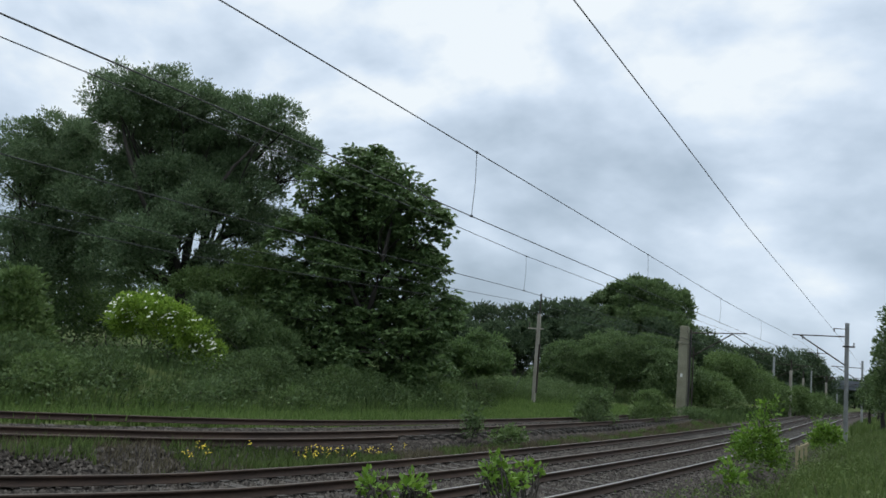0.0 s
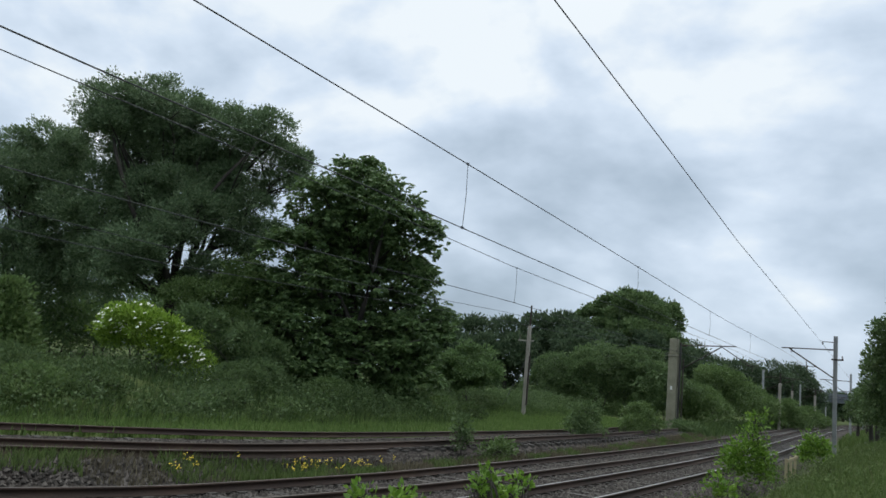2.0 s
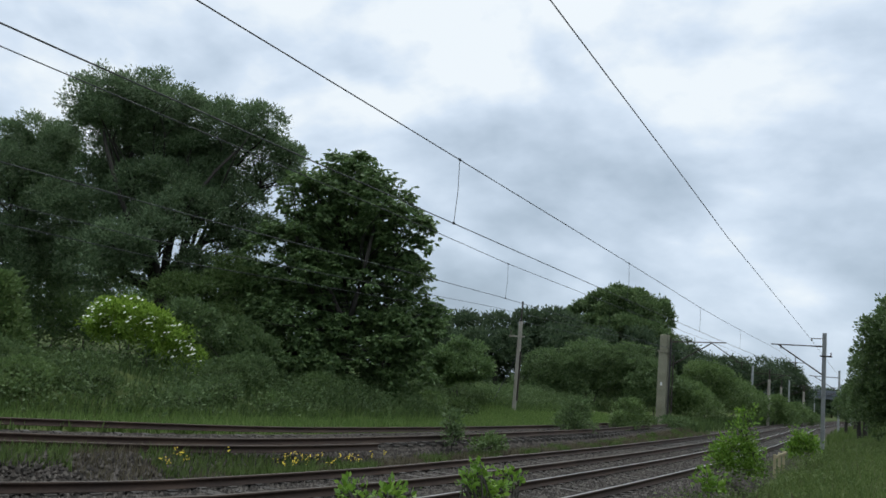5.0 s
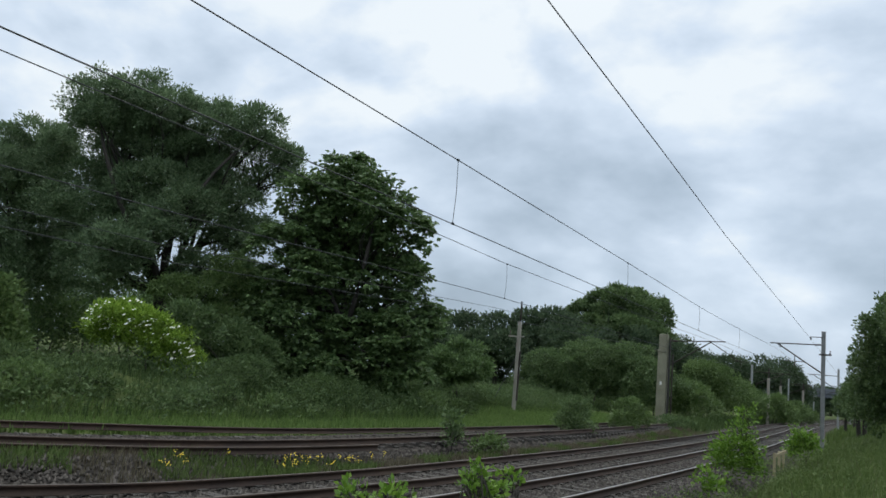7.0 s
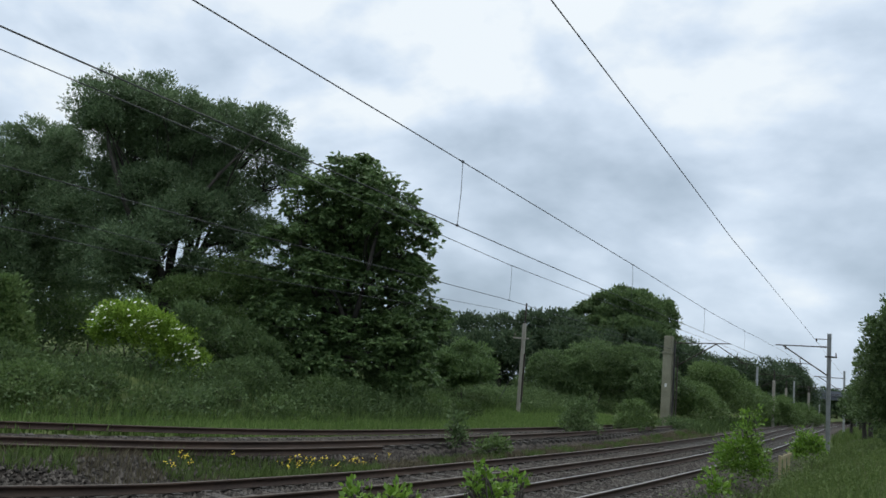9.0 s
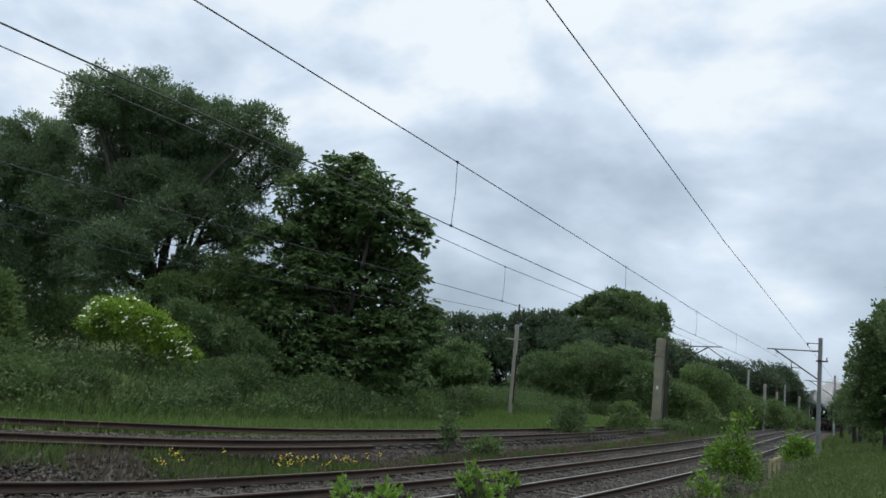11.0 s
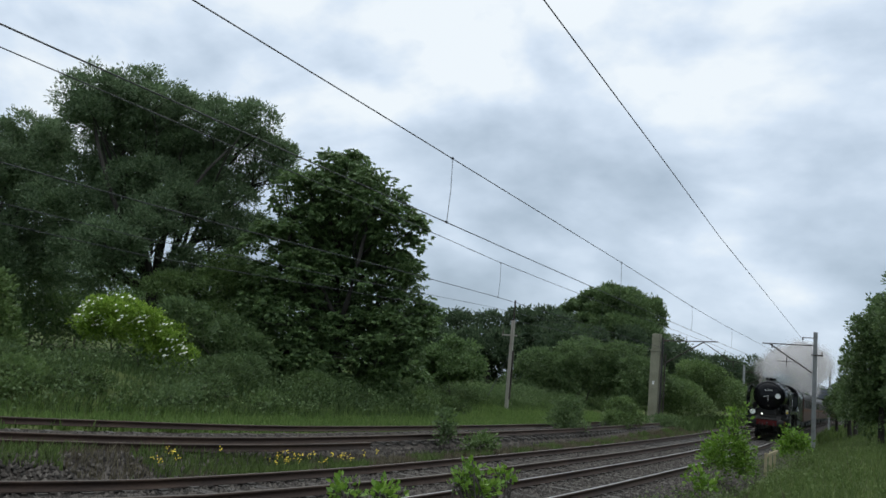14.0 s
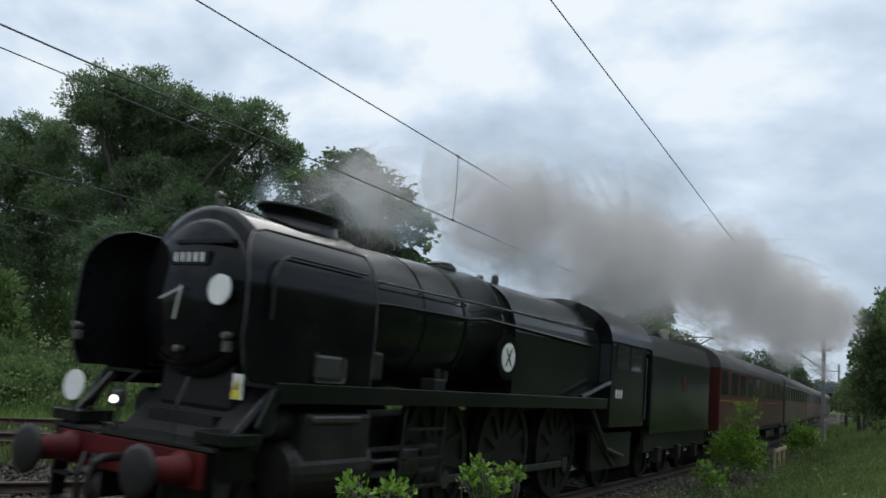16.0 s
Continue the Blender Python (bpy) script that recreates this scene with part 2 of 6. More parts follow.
def revolve(bm, prof, n=32, axis="y", mi=0, at=(0, 0, 0), closed=False):
    """Turn a profile of (radius, along) about an axis."""
    rings = []
    for r, a in prof:
        ring = []
        for k in range(n):
            c, s = r * math.cos(2 * math.pi * k / n), r * math.sin(2 * math.pi * k / n)
            p = {"y": (c, a, s), "x": (a, c, s), "z": (c, s, a)}[axis]
            ring.append(bm.verts.new(Vector(p) + Vector(at)))
        rings.append(ring)
    pairs = list(zip(rings, rings[1:])) + ([(rings[-1], rings[0])] if closed else [])
    for s, t in pairs:
        for k in range(n):
            bm.faces.new((s[k], s[(k + 1) % n], t[(k + 1) % n], t[k])).material_index = mi
    if not closed:
        for ring, flip in ((rings[0], True), (rings[-1], False)):
            bm.faces.new(ring[::-1] if flip else ring).material_index = mi
    return bm


def fix(bm):
    bmesh.ops.recalc_face_normals(bm, faces=bm.faces[:])
    return bm


# ---------------------------------------------------------------- plan of the line
NEAR_Y = [-60, -13.3, -9.33, -4.36, 0.62, 5.61, 10.6, 15.6, 20.6, 30.6, 40.6, 50.6, 60.6, 80.6, 100.6, 120.6, 150.6, 180.6, 220.6, 300, 420, 640]
NEAR_X = [-17.2, -8.60, -8.12, -7.59, -7.15, -6.77, -6.47, -6.20, -6.00, -5.70, -5.65, -5.70, -5.84, -6.28, -6.72, -6.95, -6.80, -6.02, -4.4, 3.0, 22.0, 75.0]
FAR_RAIL = ([-40, 0, 6, 11.5, 14.7, 16.5, 18.2, 20.5, 23.4, 26.3, 29.6, 38, 48, 60, 80, 640], [-46, -23.5, -20.1, -17.4, -16.1, -15.35, -14.8, -14.46, -14.2, -14.0, -13.8, -13.6, -13.9, -14.3, -14.8, -14.8])
NEAR_RAIL = ([-40, 0, 6, 10, 10.8, 12.3, 14.2, 15.8, 17.8, 20.3, 22.8, 27.8, 38, 48, 60, 80, 640], [-44, -20.3, -16.8, -14.8, -14.3, -13.5, -12.9, -12.6, -12.4, -12.2, -12.1, -12.0, -11.9, -12.2, -12.6, -13.1, -13.1])
SIDE_Y = list(range(-40, 100, 2)) + [640]
SIDE_X = [(np.interp(y, *FAR_RAIL) + np.interp(y, *NEAR_RAIL)) / 2 for y in SIDE_Y]


def smooth_table(ys, xs):
    yy = np.arange(-60, 640, 0.5)
    v = np.interp(yy, ys, xs)
    k = np.hanning(17)
    pad = np.pad(v, 8, mode="reflect", reflect_type="odd")
    return yy, np.convolve(pad, k / k.sum(), "valid")


LINE = smooth_table(NEAR_Y, NEAR_X)
SIDING = smooth_table(SIDE_Y, SIDE_X)
FAR_LINE, NEAR_LINE = smooth_table(*FAR_RAIL), smooth_table(*NEAR_RAIL)


def near_x(y):
    return np.interp(y, *LINE)


def far_x(y):
    """Centre of the second running line, which spreads a little from the first."""
    y = np.asarray(y, float)
    return near_x(y) - 2.86 - 0.035 * np.clip(16 - y, 0, 12) ** 1.35 - 0.12 * np.clip(10.3 - y, 0, 4) ** 1.5


def side_x(y):
    return np.interp(y, *SIDING)


def ramp(v, a, b):
    t = np.clip((v - a) / (b - a), 0, 1)
    return t * t * (3 - 2 * t)


def lumps(x, y, s=1.0, seed=0.0):
    return (np.sin(x * 0.9 / s + seed) * np.cos(y * 0.7 / s + 1.3 * seed) + 0.6 * np.sin(x * 2.1 / s + y * 1.7 / s + seed) + 0.4 * np.sin(x * 3.7 / s - y * 3.1 / s)) / 2


def height(x, y):
    """The lie of the land: track bed, siding on a low shelf, overgrown bank, verge."""
    x, y = np.asarray(x, float), np.asarray(y, float)
    u = x - near_x(y)
    z = np.full(u.shape, -0.24)
    z = z - 0.30 * ramp(u, 1.7, 2.7) + 1.05 * ramp(u, 2.6, 6.2) + 0.6 * ramp(u, 8, 22)
    z = z + 0.05 * lumps(x, y, 2.0) * ramp(u, 2.4, 3.5)
    f = x - far_x(y)
    z = z - 0.10 * ramp(-f, 1.5, 2.3)
    w = x - side_x(y)
    z = z + 0.36 * ramp(-f, 2.3, 3.4)
    back = -w - 2.7
    z = z + (1.0 - 0.05 * ramp(y, 20, 40)) * ramp(back, 1.5 + 2.6 * ramp(y, 34, 46), 8.0 + 2.2 * ramp(y, 34, 46)) + 1.6 * ramp(back, 14, 60)
    return z + (0.18 * lumps(x, y, 3.0, 2.0) + 0.30 * lumps(x, y, 1.7, 5.0)) * ramp(back, 1.5, 4.5)


def build_ground():
    xs = np.concatenate([np.linspace(-1500, -90, 12), np.linspace(-80, -26, 40), np.linspace(-25.6, 6, 120), np.linspace(6.6, 40, 30), np.linspace(50, 1500, 12)])
    ys = np.concatenate([np.linspace(-900, -40, 10), np.linspace(-30, 90, 260), np.linspace(91, 260, 100), np.linspace(270, 640, 40), np.linspace(700, 3000, 12)])
    X, Y = np.meshgrid(xs, ys)
    Z = height(X, np.clip(Y, -60, 640))
    n = len(xs)
    i = (np.arange(len(ys) - 1)[:, None] * n + np.arange(n - 1)[None]).ravel()
    faces = np.stack([i, i + 1, i + n + 1, i + n], 1)
    me = np_mesh("ground", np.stack([X, Y, Z], 2).reshape(-1, 3), faces, [M["soil"], M["ballast"]], True)
    cx, cy = (X[:-1, :-1] + X[1:, 1:]).ravel() / 2, (Y[:-1, :-1] + Y[1:, 1:]).ravel() / 2
    u, f, w = cx - near_x(cy), cx - far_x(cy), cx - side_x(cy)
    stony = ((u < 2.5) & (w > -1.7) & (cy < 60)) | ((u < 2.4) & (f > -2.6))
    me.polygons.foreach_set("material_index", (stony & (cy < 640)).astype(np.int32))
    tagged(link("ground", me), "overgrown railway land, weedy earth and ballast", "ground", kind="structure")


build_ground()


# ---------------------------------------------------------------- tracks
RAIL = [(-0.067, -0.158), (0.067, -0.158), (0.067, -0.146), (0.012, -0.125), (0.010, -0.045), (0.035, -0.036), (0.035, -0.006), (0.026, 0.0), (-0.026, 0.0), (-0.035, -0.006), (-0.035, -0.036), (-0.010, -0.045), (-0.012, -0.125), (-0.067, -0.146)]


def rail_mesh(cx, off, y0, y1, z, mats):
    ys = np.concatenate([np.arange(y0, min(y1, 120), 1.0), np.arange(max(120, y0), y1, 6.0), [y1]]) if y1 > 120 else np.append(np.arange(y0, y1, 1.0), y1)
    xs = cx(ys)
    a = np.gradient(xs, ys)
    nx, ny = 1 / np.sqrt(1 + a * a), -a / np.sqrt(1 + a * a)
    k = len(RAIL)
    P = np.array(RAIL)
    V = np.stack([xs[:, None] + nx[:, None] * (off + P[None, :, 0]), ys[:, None] + ny[:, None] * (off + P[None, :, 0]), z + np.repeat(P[None, :, 1], len(ys), 0)], 2)
    F, mi = [], []
    for i in range(len(ys) - 1):
        for j in range(k):
            F.append((i * k + j, i * k + (j + 1) % k, (i + 1) * k + (j + 1) % k, (i + 1) * k + j))
            mi.append(1 if j == 7 else 0)
    me = np_mesh("rail", V.reshape(-1, 3), F, mats)
    me.polygons.foreach_set("material_index", np.array(mi, np.int32))
    return me


def build_track(name, cx, y0, y1, z, label, head, ends=120, gauge=0.7525, lines=None, sink=0.0):
    track = tagged(new(name), label, "railway track", kind="structure")
    for c, off in lines or ((cx, -gauge), (cx, gauge)):
        link("rail", rail_mesh(c, off, y0, y1, z, [M["rail"], head]), track)
    bm = box(bmesh.new(), -1.28, 1.28, -0.125, 0.125, -0.14, 0.0, 0.012)
    for s in (-gauge, gauge):
        box(bm, s - 0.17, s + 0.17, -0.09, 0.09, -0.002, 0.03)
    me = bpy.data.meshes.new("sleeper")
    bm.to_mesh(me)
    bm.free()
    me.materials.append(M["sleeper"])
    rng = random.Random(name)
    y = max(y0, 3.0)
    while y < min(y1, ends):
        a = math.degrees(math.atan2(float(cx(y + 0.5) - cx(y - 0.5)), 1.0))
        link("sleeper", me, track, at=pose(float(cx(y)), y, z - 0.178 - sink + rng.uniform(-0.02, 0.004), 0, 0, -a + rng.uniform(-0.6, 0.6)))
        y += 0.65
    return track


build_track("near_track", near_x, -55, 640, 0.0, "railway track with polished steel rails on weathered sleepers", M["rail_top"])
build_track("second_track", far_x, -55, 640, 0.0, "railway track with brown rails sunk in ballast", M["rail_dull"])
build_track("siding_track", side_x, -35, 57, 0.29, "rusty disused siding track among weeds", M["rail_old"], 57, 0.92,
            [(lambda y: np.interp(y, *FAR_LINE), 0.0), (lambda y: np.interp(y, *NEAR_LINE), 0.0)], 0.06)


def scatter(n, x0, x1, y0, y1, seed, keep=None):
    g = np.random.default_rng(seed)
    x, y = g.uniform(x0, x1, n), g.uniform(y0, y1, n)
    if keep is not None:
        k = keep(x, y)
        x, y = x[k], y[k]
    return x, y, g


def build_stones():
    """Loose ballast lying on the bed."""
    def keep(x, y):
        u, f = x - near_x(y), x - far_x(y)
        w = x - side_x(y)
        return (u < 2.4) & ((w > 1.4) | (np.abs(w) < 0.85)) & (np.minimum(np.abs(np.abs(u) - 0.75), np.abs(np.abs(f) - 0.75)) > 0.08)
    x, y, g = scatter(150000, -18, -3, 6, 38, 5, keep)
    n = len(x)
    s = g.uniform(0.022, 0.055, n)
    lump = np.array([(1, 0, -0.5), (0, 1, -0.5), (-1, 0, -0.5), (0, -1, -0.5), (0.1, 0.1, 0.9)])
    V = lump[None] * s[:, None, None] * g.uniform(0.6, 1.4, (n, 5, 1)) * np.array([1.2, 1.0, 0.8])
    a = g.uniform(0, 6.28, n)
    c, d = np.cos(a)[:, None], np.sin(a)[:, None]
    V = np.stack([V[..., 0] * c - V[..., 1] * d, V[..., 0] * d + V[..., 1] * c, V[..., 2]], 2)
    V += np.stack([x, y, height(x, y) + 0.02 + g.uniform(0, 0.04, n)], 1)[:, None]
    F = np.array([(0, 1, 4), (1, 2, 4), (2, 3, 4), (3, 0, 4)])
    F = (F[None] + 5 * np.arange(n)[:, None, None]).reshape(-1, 3)
    tagged(link("ballast", np_mesh("ballast", V.reshape(-1, 3), F, M["stone"])), "loose grey-brown ballast stones between the rails", "ballast", kind="stuff")


build_stones()


# ---------------------------------------------------------------- foliage
def leaf_mesh(name, P, D, size, mat, g, aspect=0.5, fold=0.25, loose=0.35):
    """Small folded leaves at P, pointing along D; each is its own island."""
    n = len(P)
    D = D + g.normal(0, loose, (n, 3))
    D /= np.linalg.norm(D, axis=1, keepdims=True) + 1e-9
    A = np.cross(D, g.normal(0, 1, (n, 3)))
    A /= np.linalg.norm(A, axis=1, keepdims=True) + 1e-9
    B = np.cross(D, A)
    s = (size * g.uniform(0.6, 1.35, n))[:, None]
    w = s * aspect
    V = np.stack([P, P + D * s * 0.5 + A * w * 0.5 + B * s * fold * 0.4, P + D * s, P + D * s * 0.5 - A * w * 0.5 + B * s * fold * 0.4], 1)
    F = np.arange(n * 4).reshape(n, 4)
    return np_mesh(name, V.reshape(-1, 3), F, mat)


def palmate(P, D, g, fingers=5):
    """Hand-shaped leaves: every stalk's end carries leaflets spread in a drooping fan."""
    k = len(P) // fingers
    P, D = P[:k], D[:k].copy()
    D[:, 2] = np.minimum(D[:, 2], 0.25)
    D /= np.linalg.norm(D, axis=1, keepdims=True) + 1e-9
    A = np.cross(D, np.array((0.0, 0.0, 1.0)) + g.normal(0, 0.3, (k, 3)))
    A /= np.linalg.norm(A, axis=1, keepdims=True) + 1e-9
    q = np.linspace(-1.25, 1.25, fingers)
    fan = D[:, None] * np.cos(q)[None, :, None] + A[:, None] * np.sin(q)[None, :, None] + np.array((0, 0, -0.38))
    return np.repeat(P, fingers, 0), fan.reshape(-1, 3)


def clumps(lobes, g, per_m2, clump_r, leaves, inner=0.25, droop=0.0, flat=0.8, bough=0.36):
    """Leaf places and directions: each lobe carries domed boughs with dark gaps between, each bough tufts of leaves."""
    P, D = [], []
    up = np.array((0, 0, 1.0))
    for (cx, cy, cz, rx, ry, rz) in lobes:
        size = np.array((rx, ry, rz))
        area = 4 * math.pi * ((rx * ry) ** 1.6 / 3 + (rx * rz) ** 1.6 / 3 + (ry * rz) ** 1.6 / 3) ** (1 / 1.6)
        k = max(6, int(area * per_m2))
        nb = max(7, int(0.9 * 4 * math.pi / (bough * bough * 3.0)))
        d = g.normal(0, 1, (nb, 3))
        d /= np.linalg.norm(d, axis=1, keepdims=True)
        d[:, 2] = np.where((d[:, 2] < -0.45) & (g.random(nb) < 0.6), -d[:, 2], d[:, 2])
        wob = 1 + 0.10 * np.sin(d[:, 0] * 5 + cx) * np.sin(d[:, 1] * 6 + cy) + g.uniform(-0.12, 0.06, nb)
        own = bough * g.uniform(0.7, 1.3, nb)
        axis = 0.8 * d + 0.55 * up
        pick = g.integers(0, nb, k)
        e = g.normal(0, 1, (k, 3))
        e = e / np.linalg.norm(e, axis=1, keepdims=True) + 0.95 * axis[pick]
        e /= np.linalg.norm(e, axis=1, keepdims=True)
        rel = d[pick] * (wob * (1 - 0.72 * own))[pick][:, None] + e * (own[pick] * g.uniform(0.55, 1.05, k))[:, None] * np.array((1, 1, 0.8))
        deep = g.random(k) < inner
        z = g.normal(0, 1, (k, 3))
        z *= (g.uniform(0.25, 0.8, k) / np.linalg.norm(z, axis=1))[:, None]
        rel = np.where(deep[:, None], z, rel)
        c = np.array((cx, cy, cz)) + rel * size
        o = np.clip(g.normal(0, 1, (k, leaves, 3)), -1.5, 1.5) * np.array((1, 1, flat)) * (clump_r * g.uniform(0.4, 1.0, (k, 1, 1)))
        P.append((c[:, None] + o).reshape(-1, 3))
        dd = 0.7 * e[:, None] + 0.8 * o / (np.linalg.norm(o, axis=2, keepdims=True) + 1e-6) + np.array((0, 0, 0.1 - droop))
        D.append(dd.reshape(-1, 3))
    return np.concatenate(P), np.concatenate(D)


def limb(bm, p, q, r, r2, rng, bend=0.1, n=6):
    p, q = Vector(p), Vector(q)
    L = (q - p).length
    o = Vector((rng.uniform(-1, 1), rng.uniform(-1, 1), rng.uniform(-0.3, 0.6))) * L * bend
    pts = [p.lerp(q, t) + o * math.sin(math.pi * t) for t in (0, 0.25, 0.5, 0.75, 1)]
    tube(bm, pts, r, n, r2)


def tree(name, base, lobes, mat, leaf, label, category="tree", trunk=0.35, per_m2=3.0, clump_r=0.35, leaves=12, seed=1, aspect=0.5, droop=0.0,
         inner=0.25, fork=0.35, lean=(0, 0), group="", stems=1, flat=0.8, bough=0.36, fingers=0):
    """A tapered trunk that forks to every lobe, and a crown of leaf tufts."""
    g, rng = np.random.default_rng(seed), random.Random(seed)
    t = tagged(new(name), label, category, group)
    base = Vector(base)
    t.matrix_basis = Matrix.Translation(base)
    top = max(l[2] + l[5] for l in lobes)
    bm = bmesh.new()
    forks = []
    for s in range(stems):
        b0 = Vector((rng.uniform(-0.5, 0.5), rng.uniform(-0.5, 0.5), -0.3)) * (0 if stems == 1 else 1) + Vector((0, 0, -0.3))
        f = Vector((lean[0] + b0.x * 1.6, lean[1] + b0.y * 1.6, (top - base.z) * fork))
        limb(bm, b0, f, trunk, trunk * 0.7, rng, 0.04, 9)
        forks.append(f)
    for l in lobes:
        f = min(forks, key=lambda v: (Vector(l[:3]) - base - v).length)
        c = Vector(l[:3]) - base
        limb(bm, f, c, trunk * 0.42, trunk * 0.12, rng, 0.2)
        for _ in range(8):
            d = Vector((rng.gauss(0, 1), rng.gauss(0, 1), rng.gauss(0.3, 0.8))).normalized()
            e = c + Vector((d.x * l[3], d.y * l[4], d.z * l[5])) * 0.85
            limb(bm, f.lerp(c, rng.uniform(0.4, 1.0)), e, trunk * 0.13, 0.015, rng, 0.22, 5)
    part("trunk", bm, M["bark"], t, "dark bark trunk and limbs", True)
    P, D = clumps(lobes, g, per_m2, clump_r, leaves, inner, droop, flat, bough)
    if fingers:
        mix = g.permutation(len(P))
        P, D = palmate(P[mix], D[mix], g, fingers)
    link("crown", leaf_mesh("crown", P - np.array(base), D, leaf, mat, g, aspect, loose=0.12 if fingers else 0.35), t)
    return t


def shrub(name, base, lobes, mat, leaf, label, category="bush", **kw):
    kw.setdefault("trunk", 0.06)
    kw.setdefault("fork", 0.2)
    kw.setdefault("stems", 4)
    return tree(name, base, lobes, mat, leaf, label, category, **kw)


# ---------------------------------------------------------------- trees and bushes: crown lobes as centre and radii
WILLOW = [(-35.7, 26.6, 14.2, 1.8, 1.7, 1.9), (-34.5, 29.0, 14.9, 2.3, 2.2, 1.9), (-36.8, 29.5, 12.8, 3.4, 3.2, 2.7), (-33.4, 32.1, 13.8, 2.9, 2.7, 2.5), (-30.3, 32.6, 14.5, 1.5, 1.4, 1.6), (-30.2, 34.4, 12.8, 1.7, 1.6, 1.7), (-32.4, 32.5, 11.1, 2.6, 2.5, 2.0), (-33.7, 29.4, 9.8, 2.6, 2.4, 2.2), (-37.3, 28.4, 9.3, 3.0, 2.9, 2.7), (-34.9, 27.8, 6.1, 2.5, 2.4, 1.9), (-31.1, 33.4, 8.7, 1.9, 1.8, 1.5), (-33.7, 31.4, 12.2, 2.3, 2.2, 2.0), (-32.3, 28.4, 8.2, 1.7, 1.6, 1.5), (-32.6, 26.6, 6.6, 1.6, 1.5, 1.5), (-31.6, 30.4, 9.6, 1.3, 1.2, 1.1), (-31.4, 30.6, 6.4, 1.2, 1.1, 1.0)]
WILLOW_LEFT = [(-41.7, 27.0, 11.2, 2.9, 2.7, 2.9), (-42.9, 26.3, 12.3, 1.8, 1.7, 1.3), (-42.0, 28.8, 12.7, 1.5, 1.4, 1.8), (-43.0, 28.9, 8.0, 3.3, 3.1, 3.3), (-41.4, 26.5, 5.8, 2.1, 2.0, 2.4), (-41.1, 29.5, 6.0, 2.1, 2.0, 2.1)]
CHESTNUT = [(-24.5, 33.5, 11.8, 1.7, 1.7, 1.6), (-25.2, 31.7, 10.0, 1.8, 1.7, 1.7), (-22.1, 33.1, 10.2, 1.7, 1.6, 1.9), (-24.7, 34.1, 8.8, 2.7, 2.6, 2.1), (-21.3, 34.4, 8.6, 1.6, 1.5, 1.9), (-25.7, 31.4, 6.9, 2.3, 2.2, 2.2), (-24.4, 34.2, 6.2, 3.1, 3.0, 2.4), (-21.4, 35.2, 6.1, 1.6, 1.5, 2.0), (-25.5, 32.0, 3.7, 2.5, 2.3, 1.9), (-23.5, 34.4, 3.6, 3.1, 2.9, 1.7), (-20.7, 34.0, 3.7, 1.4, 1.3, 1.5), (-27.1, 31.5, 4.0, 1.2, 1.1, 1.8), (-25.8, 31.0, 2.0, 2.2, 1.9, 1.3), (-23.2, 32.8, 1.9, 2.2, 2.0, 1.3), (-20.6, 34.6, 2.2, 1.5, 1.4, 1.5), (-19.9, 35.6, 4.6, 0.9, 0.9, 1.3)]
SHRUB_BACK = [(-29.4, 31.4, 6.3, 1.3, 1.2, 1.1), (-28.4, 33.2, 5.4, 1.5, 1.4, 1.5), (-30.6, 33.0, 6.6, 1.0, 1.0, 1.0), (-28.6, 30.2, 3.4, 1.5, 1.4, 1.3), (-29.9, 30.3, 5.0, 2.0, 1.9, 1.2), (-30.2, 28.6, 4.9, 1.3, 1.3, 0.9), (-29.6, 32.0, 4.8, 1.2, 1.2, 1.1)]
SHRUB_MID = [(-26.0, 28.1, 2.5, 1.6, 1.5, 1.2), (-25.8, 25.3, 3.1, 1.3, 1.2, 1.0), (-24.6, 28.1, 2.2, 1.1, 1.0, 0.8)]
ELDER = [(-26.5, 22.6, 3.0, 1.6, 1.5, 1.0), (-25.7, 23.8, 2.4, 1.2, 1.2, 1.0), (-25.0, 24.4, 1.7, 0.9, 0.9, 0.8), (-24.6, 24.8, 1.2, 0.6, 0.6, 0.55), (-27.0, 22.0, 2.7, 0.7, 0.7, 0.6)]
BUSH_LEFT = [(-26.5, 16.9, 3.0, 0.8, 0.8, 1.2), (-26.5, 16.5, 1.9, 1.5, 1.5, 1.5), (-26.1, 17.2, 1.8, 0.7, 0.6, 0.9)]
BUSH_DARK = [(-23.6, 46.7, 2.9, 2.1, 2.0, 1.5), (-24.2, 45.9, 2.5, 1.3, 1.2, 1.1), (-22.7, 47.1, 2.5, 1.2, 1.1, 1.0)]
